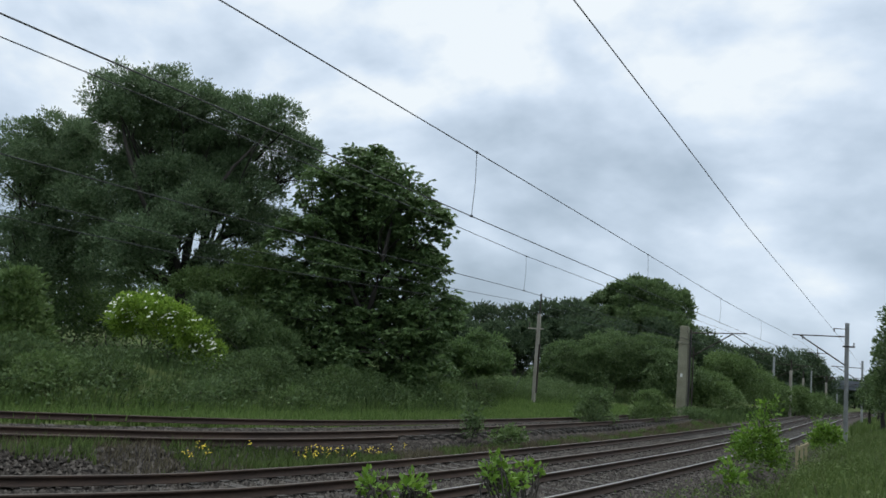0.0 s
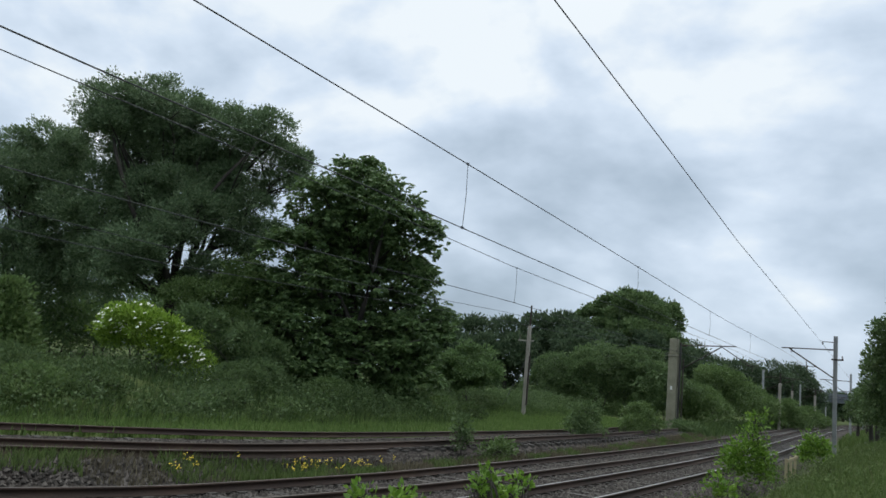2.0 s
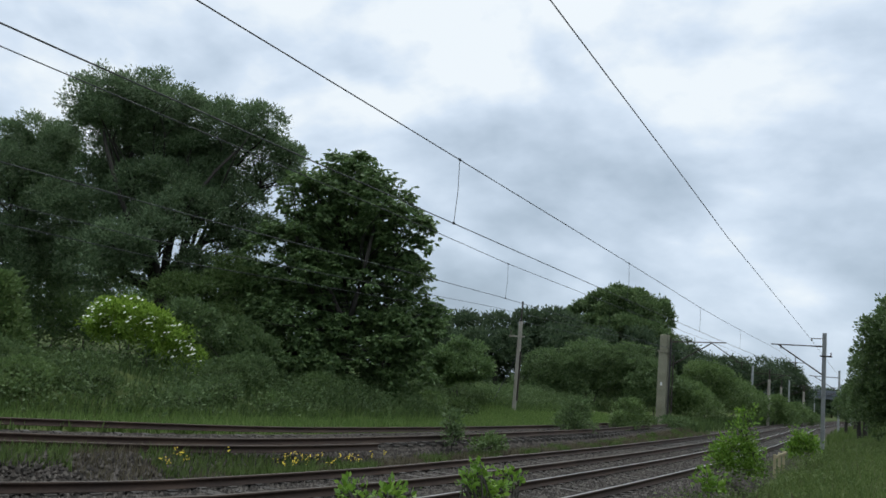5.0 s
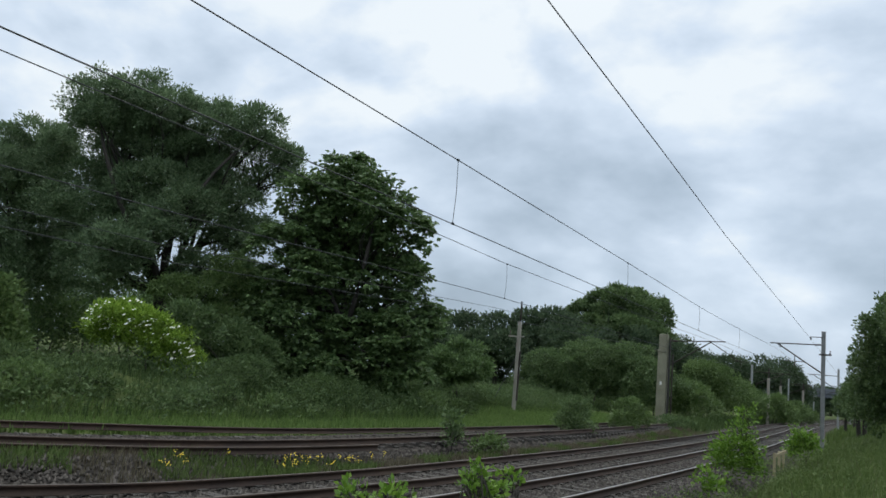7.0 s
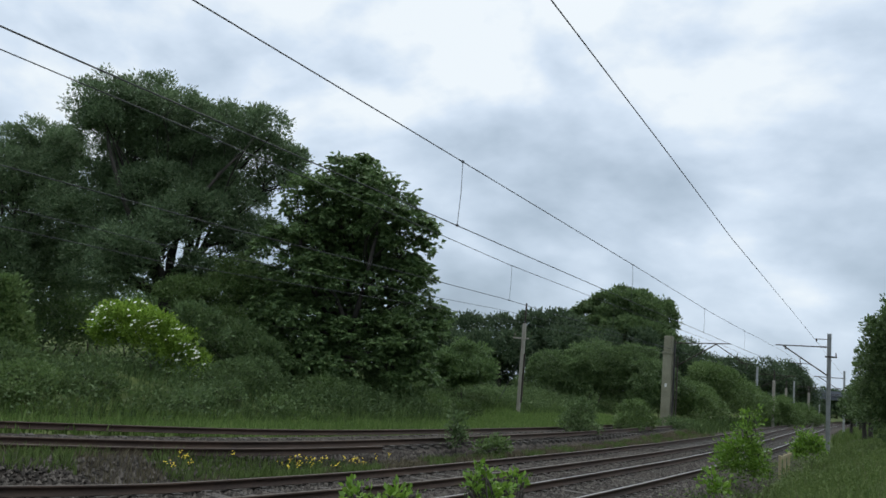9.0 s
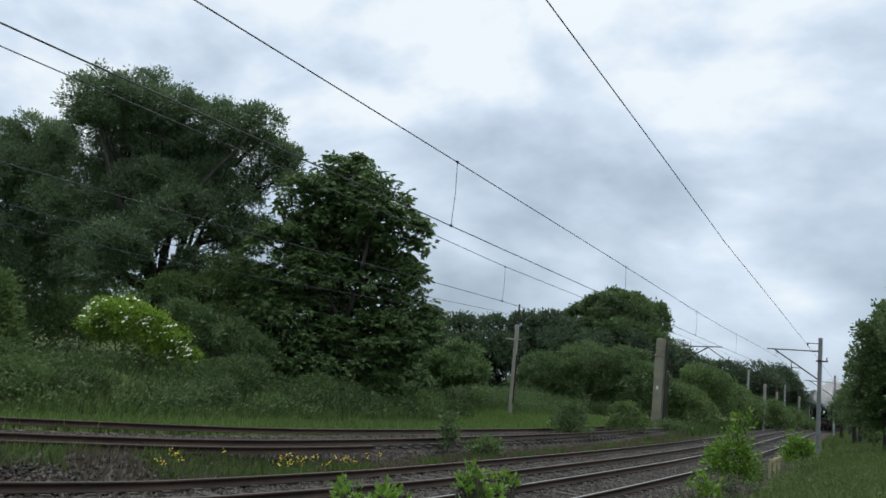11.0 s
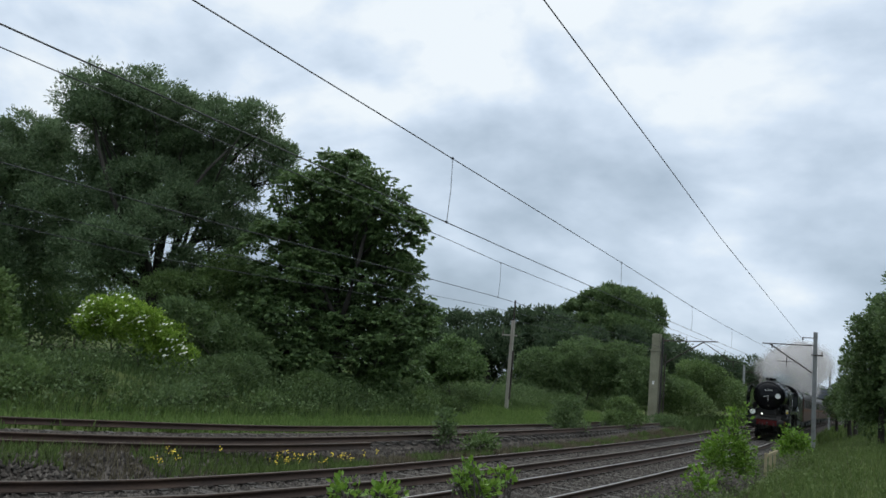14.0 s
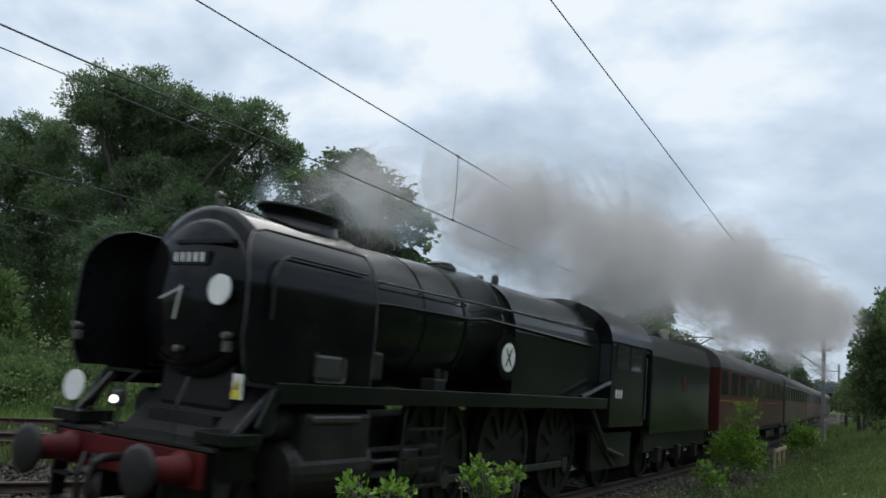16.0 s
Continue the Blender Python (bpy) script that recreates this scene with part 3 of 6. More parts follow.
TREELINE = [
    [(-60.3, 98.4, 9.0, 2.4, 2.3, 2.2), (-54.8, 93.6, 6.1, 2.5, 2.4, 2.3), (-61.3, 97.4, 5.6, 2.4, 2.3, 2.2), (-57.5, 95.0, 3.0, 2.8, 2.7, 1.9)],
    [(-54.3, 97.7, 8.8, 2.5, 2.4, 2.3), (-51.0, 96.2, 6.2, 2.7, 2.6, 2.5), (-56.5, 98.7, 5.6, 2.6, 2.4, 2.3), (-53.0, 96.5, 3.0, 3.0, 2.8, 2.0)],
    [(-51.7, 103.1, 9.1, 2.4, 2.3, 2.2), (-47.4, 99.3, 6.3, 2.6, 2.4, 2.3), (-51.8, 99.9, 5.6, 2.4, 2.3, 2.1), (-49.4, 99.5, 3.1, 2.8, 2.7, 1.9)],
    [(-46.7, 102.9, 8.9, 2.6, 2.4, 2.3), (-43.3, 100.4, 6.2, 2.7, 2.6, 2.5), (-46.4, 98.8, 5.5, 2.5, 2.3, 2.2), (-46.8, 104.2, 3.1, 3.1, 2.9, 2.1)],
    [(-43.3, 105.7, 10.2, 2.3, 2.1, 2.0), (-40.7, 105.0, 7.5, 2.4, 2.3, 2.2), (-45.3, 106.6, 6.9, 2.3, 2.2, 2.1), (-41.1, 101.4, 4.2, 2.6, 2.5, 1.7)],
    [(-40.7, 107.7, 10.3, 2.6, 2.5, 2.3), (-36.6, 102.7, 7.4, 2.7, 2.6, 2.5), (-42.4, 108.1, 7.0, 2.6, 2.5, 2.4), (-39.6, 106.0, 4.3, 3.1, 2.9, 2.0)],
    [(-38.0, 106.4, 9.4, 2.4, 2.3, 2.2), (-37.1, 110.1, 6.9, 2.7, 2.6, 2.5), (-40.0, 107.4, 6.2, 2.4, 2.3, 2.2), (-38.2, 108.0, 3.6, 2.9, 2.8, 1.9)],
    [(-32.1, 103.1, 7.9, 2.3, 2.2, 2.1), (-31.0, 106.4, 5.6, 2.6, 2.4, 2.3), (-33.5, 103.0, 4.9, 2.3, 2.2, 2.1), (-32.2, 104.4, 2.5, 2.8, 2.6, 1.8)],
    [(-27.6, 105.9, 8.3, 2.3, 2.2, 2.1), (-27.1, 112.0, 6.1, 2.7, 2.5, 2.4), (-28.8, 104.8, 5.2, 2.3, 2.2, 2.1), (-27.5, 106.7, 2.8, 2.8, 2.7, 1.9)],
    [(-24.7, 109.2, 7.7, 2.1, 1.9, 1.8), (-23.5, 112.7, 5.4, 2.3, 2.2, 2.1), (-27.1, 113.0, 4.7, 2.1, 2.0, 1.9), (-24.8, 111.1, 2.2, 2.5, 2.4, 1.7)],
]
ROUND = [(-32.3, 113.4, 13.5, 5.0, 4.8, 3.5), (-36.8, 114.6, 11.7, 3.6, 3.4, 3.4), (-28.9, 118.0, 12.5, 3.4, 3.3, 3.6), (-31.8, 112.3, 10.1, 7.0, 6.7, 2.6), (-29.9, 117.5, 9.9, 3.4, 3.3, 2.4), (-37.4, 113.0, 8.7, 2.5, 2.4, 2.1)]
HEDGE = [
    [(-27.7, 73.5, 3.5, 2.3, 2.2, 1.9), (-26.3, 74.6, 2.4, 2.3, 2.2, 1.8), (-29.0, 73.5, 1.8, 2.3, 2.2, 1.8)],
    [(-24.5, 76.3, 4.9, 2.7, 2.6, 2.2), (-22.9, 77.0, 3.6, 2.7, 2.6, 2.0), (-25.0, 74.0, 3.1, 2.6, 2.5, 2.0)],
    [(-20.6, 77.3, 4.7, 2.6, 2.5, 2.1), (-18.5, 75.4, 3.4, 2.5, 2.4, 1.9), (-21.8, 76.9, 2.9, 2.6, 2.5, 1.9)],
    [(-17.9, 76.2, 3.4, 1.9, 1.8, 1.5), (-16.6, 78.0, 2.3, 1.9, 1.8, 1.4), (-18.8, 75.0, 1.7, 1.9, 1.8, 1.4)],
]
LOW = [
    [(-15.2, 87.1, 3.8, 2.9, 2.7, 2.3), (-14.7, 91.0, 3.2, 3.0, 2.8, 2.1), (-16.5, 88.3, 2.8, 2.6, 2.5, 2.0)],
    [(-15.8, 80.0, 2.1, 2.0, 1.9, 1.6), (-14.3, 78.0, 1.5, 1.9, 1.8, 1.3), (-16.3, 77.6, 1.2, 1.7, 1.6, 1.3)],
    [(-15.0, 107.4, 3.0, 2.3, 2.2, 1.8), (-13.1, 103.3, 2.2, 2.2, 2.1, 1.5), (-15.6, 102.6, 1.8, 2.0, 1.9, 1.5)],
    [(-11.6, 113.0, 1.9, 2.1, 2.0, 1.7), (-10.4, 114.4, 1.0, 2.1, 2.0, 1.5), (-12.7, 110.5, 0.6, 1.8, 1.7, 1.4)],
    [(-9.6, 125.1, 1.7, 1.6, 1.5, 1.3), (-8.4, 128.9, 0.7, 1.6, 1.6, 1.1), (-11.0, 125.1, 0.3, 1.4, 1.4, 1.1)],
]
FARTREES = [
    [(-31.3, 149.7, 10.3, 2.6, 2.5, 2.3), (-30.4, 152.4, 9.1, 2.6, 2.5, 2.1), (-32.8, 150.6, 8.6, 2.6, 2.5, 2.1)],
    [(-30.5, 170.6, 8.6, 3.2, 3.0, 2.9), (-29.1, 171.8, 7.1, 3.2, 3.0, 2.6), (-32.1, 171.4, 6.6, 3.2, 3.0, 2.6)],
    [(-25.0, 169.7, 8.4, 3.4, 3.2, 3.0), (-23.9, 173.1, 7.1, 3.4, 3.3, 2.8), (-26.5, 170.7, 6.5, 3.4, 3.2, 2.7)],
    [(-20.4, 175.4, 8.5, 3.0, 2.8, 2.7), (-19.3, 180.0, 7.1, 3.1, 2.9, 2.4), (-21.9, 176.0, 6.5, 3.0, 2.8, 2.4)],
    [(-17.7, 185.9, 8.9, 3.4, 3.3, 3.1), (-16.1, 185.5, 7.4, 3.4, 3.2, 2.7), (-18.4, 178.2, 6.7, 3.3, 3.1, 2.6)],
    [(-15.1, 188.5, 6.5, 2.4, 2.3, 2.2), (-13.5, 187.8, 5.0, 2.4, 2.3, 1.9), (-16.9, 192.4, 4.5, 2.4, 2.3, 2.0)],
]
RIGHT = [
    [(0.6, 54.6, 7.0, 1.5, 1.4, 2.1), (0.2, 54.9, 5.0, 1.5, 1.5, 2.3), (0.1, 56.0, 2.9, 1.6, 1.5, 2.0), (1.5, 55.7, 4.2, 2.4, 2.2, 3.1), (1.7, 56.5, 8.3, 1.6, 1.5, 1.6)],
    [(-0.6, 73.3, 5.7, 1.1, 1.1, 1.9), (-1.1, 72.6, 3.4, 1.2, 1.2, 1.9), (-0.5, 75.9, 2.6, 1.6, 1.5, 1.6)],
    [(-2.7, 98.4, 3.7, 1.0, 0.9, 1.5), (-3.0, 97.8, 2.5, 1.1, 1.0, 1.1), (-2.0, 98.7, 2.7, 1.4, 1.3, 1.5)],
    [(2.6, 47.5, 7.4, 2.0, 1.9, 3.0), (3.1, 47.1, 4.0, 2.3, 2.2, 3.0)],
]
SAP_NEAR = [(-4.10, 8.83, 1.15, 0.06, 0.06, 0.10), (-4.10, 8.70, 1.05, 0.10, 0.10, 0.08), (-4.10, 9.08, 1.00, 0.08, 0.08, 0.08), (-4.10, 9.37, 0.87, 0.13, 0.13, 0.07), (-4.10, 10.03, 0.92, 0.08, 0.08, 0.06), (-4.10, 9.06, 0.81, 0.21, 0.21, 0.08), (-4.10, 9.77, 1.00, 0.06, 0.06, 0.07), (-4.10, 8.57, 0.95, 0.08, 0.08, 0.05)]
SAP_LOW = [(-4.10, 6.26, 1.10, 0.07, 0.07, 0.05), (-4.10, 6.13, 1.05, 0.08, 0.08, 0.06), (-4.10, 6.41, 1.02, 0.08, 0.08, 0.05)]
SAP_LOW2 = [(-4.10, 6.96, 1.02, 0.10, 0.10, 0.05), (-4.10, 6.76, 0.99, 0.10, 0.10, 0.06), (-4.10, 7.19, 0.96, 0.09, 0.09, 0.06)]
SAP_RIGHT = [(-3.45, 26.3, 1.78, 0.17, 0.17, 0.22), (-3.52, 26.2, 1.32, 0.20, 0.20, 0.24), (-3.70, 26.2, 0.92, 0.34, 0.34, 0.26), (-3.28, 26.3, 0.72, 0.34, 0.34, 0.30), (-3.88, 26.1, 0.46, 0.42, 0.42, 0.28), (-3.34, 26.2, 0.20, 0.38, 0.38, 0.30), (-3.98, 26.1, 0.66, 0.24, 0.24, 0.24)]
SAP_R2 = [(-2.95, 39.9, 0.95, 0.20, 0.20, 0.34), (-2.55, 39.9, 0.62, 0.34, 0.34, 0.24), (-3.10, 39.8, 0.45, 0.30, 0.30, 0.30), (-2.45, 39.9, 0.85, 0.14, 0.14, 0.2)]
SAP_R3 = [(-3.70, 21.6, 0.22, 0.12, 0.12, 0.14), (-3.62, 21.9, 0.02, 0.20, 0.20, 0.14)]
MID1 = [(-12.60, 37.57, 1.05, 0.73, 0.73, 0.61), (-12.60, 36.86, 0.53, 0.60, 0.60, 0.55), (-12.60, 38.56, 0.32, 0.69, 0.69, 0.51)]
MID2 = [(-12.80, 47.95, 1.01, 0.98, 0.98, 0.77), (-12.80, 46.86, 0.36, 0.82, 0.82, 0.68), (-12.80, 50.02, 0.40, 0.87, 0.87, 0.73)]
MID3 = [(-11.60, 22.81, 0.68, 0.25, 0.25, 0.32), (-11.60, 23.00, 0.33, 0.33, 0.33, 0.25)]
MID4 = [(-11.00, 24.49, 0.13, 0.42, 0.42, 0.23), (-11.00, 24.07, 0.05, 0.34, 0.34, 0.19)]
MID5 = [(-12.60, 58.54, 0.20, 1.01, 1.01, 0.59), (-12.60, 62.38, 0.03, 0.99, 0.99, 0.54)]
UNDERSTOREY = [
    [(-49.1, 31.1, 4.6, 2.3, 2.1, 1.6), (-49.5, 33.0, 3.9, 2.3, 2.2, 1.6)],
    [(-44.9, 31.3, 4.4, 2.3, 2.2, 1.6), (-44.9, 33.0, 3.8, 2.4, 2.2, 1.6)],
    [(-45.6, 35.1, 4.5, 2.2, 2.1, 1.6), (-45.3, 36.8, 3.8, 2.3, 2.1, 1.6)],
    [(-47.1, 40.0, 5.4, 2.0, 1.9, 1.4), (-43.8, 39.1, 4.5, 1.9, 1.8, 1.3)],
    [(-37.7, 36.0, 4.2, 1.5, 1.4, 1.0), (-37.5, 37.8, 3.5, 1.5, 1.4, 1.0)],
    [(-32.9, 35.9, 3.5, 1.4, 1.3, 1.0), (-32.9, 38.0, 2.8, 1.4, 1.3, 1.0)],
    [(-41.0, 30.3, 3.1, 1.8, 1.7, 1.3), (-41.7, 32.4, 2.5, 1.9, 1.8, 1.3)],
    [(-42.9, 28.1, 2.7, 1.8, 1.7, 1.3), (-41.2, 28.5, 2.0, 1.8, 1.7, 1.2)],
]


def foot(lobes):
    """Where a plant with these lobes stands."""
    x, y = sum(l[0] for l in lobes) / len(lobes), sum(l[1] for l in lobes) / len(lobes)
    return (x, y, float(height(x, y)))


tree("willow_tree", foot(WILLOW), WILLOW, M["willow"], 0.17, "broad grey-green crack willow with leaning limbs on the bank", trunk=0.46, per_m2=5.4, clump_r=0.32, leaves=46, bough=0.30, seed=11, aspect=0.42, inner=0.42, fork=0.25)
tree("willow_tree", foot(WILLOW_LEFT), WILLOW_LEFT, M["willow"], 0.17, "dark willow with bare lower stems at the wood's edge", trunk=0.36, per_m2=5.0, clump_r=0.32, leaves=44, bough=0.30, seed=12, aspect=0.42, inner=0.42, fork=0.3)
tree("horse_chestnut_tree", foot(CHESTNUT), CHESTNUT, M["chestnut"], 0.26, "dense dark green horse chestnut with drooping layered leaves", trunk=0.4, per_m2=5.6, clump_r=0.26, leaves=26, seed=13, aspect=0.42, droop=0.3, inner=0.36, fork=0.2, flat=0.5, bough=0.27, fingers=5)
tree("round_crowned_tree", foot(ROUND), ROUND, M["hedge"], 0.45, "round-crowned broadleaf tree above the hedge", trunk=0.45, per_m2=3.4, clump_r=0.42, leaves=15, bough=0.25, seed=14, fork=0.3)
for i, lob in enumerate(UNDERSTOREY):
    shrub("understorey_bush", foot(lob), lob, M["chestnut"], 0.22, "dark understorey bush in the willows' shade", per_m2=3.6, clump_r=0.3, leaves=16, seed=120 + i, group="understorey")
for i, lob in enumerate(TREELINE):
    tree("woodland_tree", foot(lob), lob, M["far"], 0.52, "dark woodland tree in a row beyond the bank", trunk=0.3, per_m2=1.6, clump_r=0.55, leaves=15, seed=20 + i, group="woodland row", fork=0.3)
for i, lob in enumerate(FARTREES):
    tree("distant_tree", foot(lob), lob, M["far"], 0.5, "distant tree near the bridge, haze painted into its leaf colour", trunk=0.3, per_m2=1.4, clump_r=0.7, leaves=13, seed=40 + i, group="distant trees")
for i, lob in enumerate(RIGHT):
    tree("lineside_tree", foot(lob), lob, M["hedge"], 0.22, "tall ivy-clad lineside tree, dark green", trunk=0.2, per_m2=8.0, clump_r=0.20, leaves=14, bough=0.25, inner=0.35, seed=50 + i, group="lineside trees", stems=2, fork=0.3)
shrub("shrub", foot(SHRUB_BACK), SHRUB_BACK, M["pale"], 0.16, "grey-green shrub under the willow", per_m2=9, clump_r=0.26, leaves=26, seed=61)
shrub("shrub", foot(SHRUB_MID), SHRUB_MID, M["hedge"], 0.18, "dull green shrub on the bank", per_m2=9, clump_r=0.25, leaves=22, seed=62)
elder = shrub("elder_bush", foot(ELDER), ELDER, M["elder"], 0.13, "bright yellow-green elder bush with white flower heads", per_m2=16, clump_r=0.17, leaves=24, seed=63)
shrub("bush", foot(BUSH_LEFT), BUSH_LEFT, M["pale"], 0.17, "leafy green bush at the foot of the willows", per_m2=12, clump_r=0.2, leaves=22, seed=64)
shrub("bush", foot(BUSH_DARK), BUSH_DARK, M["chestnut"], 0.2, "rounded dark green bush on the bank", per_m2=9, clump_r=0.22, leaves=22, seed=65)
for i, lob in enumerate(HEDGE):
    shrub("hedge_bush", foot(lob), lob, M["hedge"], 0.22, "rounded hawthorn bush in the hedge", per_m2=6.0, clump_r=0.26, leaves=16, bough=0.27, seed=70 + i, group="hedge")
for i, lob in enumerate(LOW):
    shrub("willow_scrub", foot(lob), lob, M["pale"], 0.22, "low green scrub beside the line", per_m2=6.0, clump_r=0.28, leaves=15, bough=0.27, seed=80 + i, group="scrub")
for i, lob in enumerate((MID1, MID2, MID3, MID4, MID5)):
    shrub("self_sown_bush", foot(lob), lob, (M["hedge"], M["pale"])[i % 2], 0.13, "small self-sown bush between the siding and the line", per_m2=22, clump_r=0.16, leaves=12, seed=90 + i, trunk=0.03, stems=1, group="self-sown bushes")
for i, (lob, s) in enumerate(((SAP_NEAR, 0.075), (SAP_LOW, 0.07), (SAP_LOW2, 0.07), (SAP_RIGHT, 0.11), (SAP_R2, 0.15), (SAP_R3, 0.13))):
    shrub("sapling", foot(lob), lob, M["sapling"], s, "bright green young sapling at the ballast's edge", per_m2=60 if i < 3 else 26, clump_r=0.07 if i < 3 else 0.22, bough=0.55, leaves=8 if i < 3 else 13, seed=100 + i, trunk=0.014, group="saplings", aspect=0.6, inner=0.35)


def flower_heads():
    """Flat white umbels over the elder's crown."""
    g = np.random.default_rng(7)
    base = Vector(foot(ELDER))
    V, F = [], []
    for (cx, cy, cz, rx, ry, rz) in ELDER:
        for _ in range(46):
            d = g.normal(0, 1, 3)
            d[2], d[1] = abs(d[2]), -abs(d[1])
            d /= np.linalg.norm(d)
            c = np.array((cx, cy, cz)) + d * np.array((rx, ry, rz)) * 1.08 - np.array(base)
            r = g.uniform(0.035, 0.085)
            n = len(V)
            V.append(c + d * 0.04)
            for k in range(7):
                a = 2 * math.pi * k / 7
                V.append(c + np.array((math.cos(a) * r, math.sin(a) * r * 0.7, math.sin(a) * r * 0.6)) * g.uniform(0.8, 1.2))
            F += [(n, n + 1 + k, n + 1 + (k + 1) % 7) for k in range(7)]
    tagged(link("flower_heads", np_mesh("flower_heads", V, F, M["flower"]), elder, "creamy white flower heads"), kind="stuff")


flower_heads()


# ---------------------------------------------------------------- grass and weeds
def blades(name, x, y, g, h, w, mat, label, lean=0.35, category="grass"):
    n = len(x)
    z = height(x, y) - 0.02
    hh = h * g.uniform(0.5, 1.3, n)
    a = g.uniform(0, 2 * math.pi, n)
    side = np.stack([np.cos(a), np.sin(a), 0 * a], 1) * (w * g.uniform(0.6, 1.4, n))[:, None]
    b = g.uniform(0, 2 * math.pi, n)
    bend = np.stack([np.cos(b), np.sin(b), 0 * b], 1) * (hh * lean * g.uniform(0.2, 1.2, n))[:, None]
    P = np.stack([x, y, z], 1)
    up = np.zeros((n, 3))
    up[:, 2] = hh
    V = np.stack([P - side, P + side, P + 0.6 * up + 0.35 * bend + side * 0.7, P + up + bend, P + 0.6 * up + 0.35 * bend - side * 0.7], 1)
    return tagged(link(name, np_mesh(name, V.reshape(-1, 3), np.arange(5 * n).reshape(n, 5), mat)), label, category, kind="stuff")


def grow():
    x, y, g = scatter(95000, -5, 7, 9, 75, 31, lambda x, y: (x - near_x(y) > 2.7 + 0.4 * lumps(x, y, 0.8)) & (np.random.default_rng(1).random(len(x)) < np.clip(30 / y, 0, 1)))
    blades("verge_grass", x, y, g, 0.20 + 0.22 * np.clip(lumps(x, y, 0.5, 3.0), 0, 1), 0.007, M["grass"], "long bright green grass on the verge")
    x, y, g = scatter(14000, -7, 3, 75, 220, 32, lambda x, y: (x - near_x(y) > 2.4))
    blades("verge_grass", x, y, g, 0.6, 0.04, M["grass"], "rough grass beside the line")
    # short grass behind the siding
    x, y, g = scatter(95000, -27, -13, 5, 66, 33, lambda x, y: (x - side_x(y) < -1.6) & (x - side_x(y) > -6.2 - 4.0 * ramp(y, 33, 42)))
    blades("bank_foot_grass", x, y, g, 0.26, 0.022, M["grass_strip"], "strip of short pale grass along the siding")
    # tall growth on the bank
    x, y, g = scatter(150000, -46, -15, 5, 95, 34, lambda x, y: (x - side_x(y) < -4.7 - 0.6 * lumps(x, y, 1.0) - 3.2 * ramp(y, 33, 42)) & (x - side_x(y) > -19))
    s = 0.5 + 0.5 * lumps(x, y, 1.6, 4.0)
    lo = s < 0.45
    blades("bank_weeds", x[lo], y[lo], g, 0.34 + 0.30 * np.clip(lumps(x, y, 0.55, 2.0), 0, 1)[lo], 0.013, M["weed"], "tall nettles and grasses covering the bank", 0.45, "weeds")
    blades("bank_weeds", x[~lo], y[~lo], g, 0.42 + 0.45 * np.clip(lumps(x, y, 0.6, 7.0), 0, 1)[~lo], 0.015, M["weed"], "dark nettles on the bank", 0.4, "weeds")
    # between the siding and the second line
    x, y, g = scatter(270000, -20, -9, 5, 60, 35, lambda x, y: (x - np.interp(y, *NEAR_LINE) > 0.75) & (x - np.interp(y, *NEAR_LINE) < 2.3 + 0.45 * lumps(x, y, 0.7)) & (x - far_x(y) < -1.45))
    k = lumps(x, y, 0.9, 1.0) + 0.35 * (y < 17) > 0.15
    blades("lineside_weeds", x[k], y[k], g, 0.24, 0.011, M["grass"], "patchy weeds between the lines", 0.5, "weeds")
    k2 = ~k & (g.random(len(x)) < 0.6)
    blades("dry_stalks", x[k2], y[k2], g, 0.24, 0.008, M["straw"], "dry brown stalks between the lines", 0.4, "weeds")
    x, y, g = scatter(15000, -15, -9, 60, 200, 36, lambda x, y: (x - far_x(y) < -2.4))
    blades("lineside_weeds", x, y, g, 0.6, 0.04, M["weed"], "rough growth beside the second line", 0.4, "weeds")


grow()


def leaf_litter_bank():
    """Broad-leaved undergrowth: brambles and nettles in low mounds over the bank."""
    x, y, g = scatter(14500, -44, -16, 6, 92, 37, lambda x, y: (x - side_x(y) < -4.9 - 4.0 * ramp(y, 33, 42)) & (x - side_x(y) > -18) & (lumps(x, y, 1.7, 0.5) > -0.25))
    n = len(x)
    c = np.stack([x, y, height(x, y) + g.uniform(0.1, 0.55, n) + 0.35 * np.clip(lumps(x, y, 1.1, 3.0), 0, 1)], 1)
    o = g.normal(0, 1, (n, 16, 3)) * np.array((0.36, 0.36, 0.22))
    P = (c[:, None] + o).reshape(-1, 3)
    D = (o + np.array((0, 0, 0.3))).reshape(-1, 3)
    tagged(link("brambles", leaf_mesh("brambles", P, D, 0.12, M["bramble"], g, 0.6)), "brambles and nettles in dark green mounds", "brambles", kind="stuff")


leaf_litter_bank()


def bramble_mounds():
    """Low thickets standing out of the bank's growth, and coarse weeds along the verge."""
    rng = random.Random(77)
    y = 10.0
    k = 0
    while y < 42:
        for row in ((6.4, 7.6), (8.6, 11.0)):
            if 16.5 < y < 24 and row[0] > 7:
                continue
            x = float(side_x(y)) - rng.uniform(*row)
            r = rng.uniform(0.45, 0.85) * (1.0 if row[0] < 7 else 1.35)
            z = float(height(x, y))
            lob = [(x, y, z + 0.30 * r, r * 1.25, r * 1.3, r * 0.75), (x - 0.5 * r, y + 0.8 * r, z + 0.45 * r, r, r, r * 0.7), (x + 0.4 * r, y - 0.9 * r, z + 0.15 * r, r * 0.8, r * 0.9, r * 0.55)]
            mat = ("bramble", "weed", "hedge", "bramble", "pale")[k % 5]
            shrub("bramble_thicket", foot(lob), lob, M[mat], 0.11, "low thicket of brambles and nettles on the bank", category="brambles", per_m2=17, clump_r=0.13, leaves=13, seed=300 + k, trunk=0.012, stems=1, group="thickets on the bank")
            k += 1
        y += rng.uniform(1.9, 3.2)


bramble_mounds()


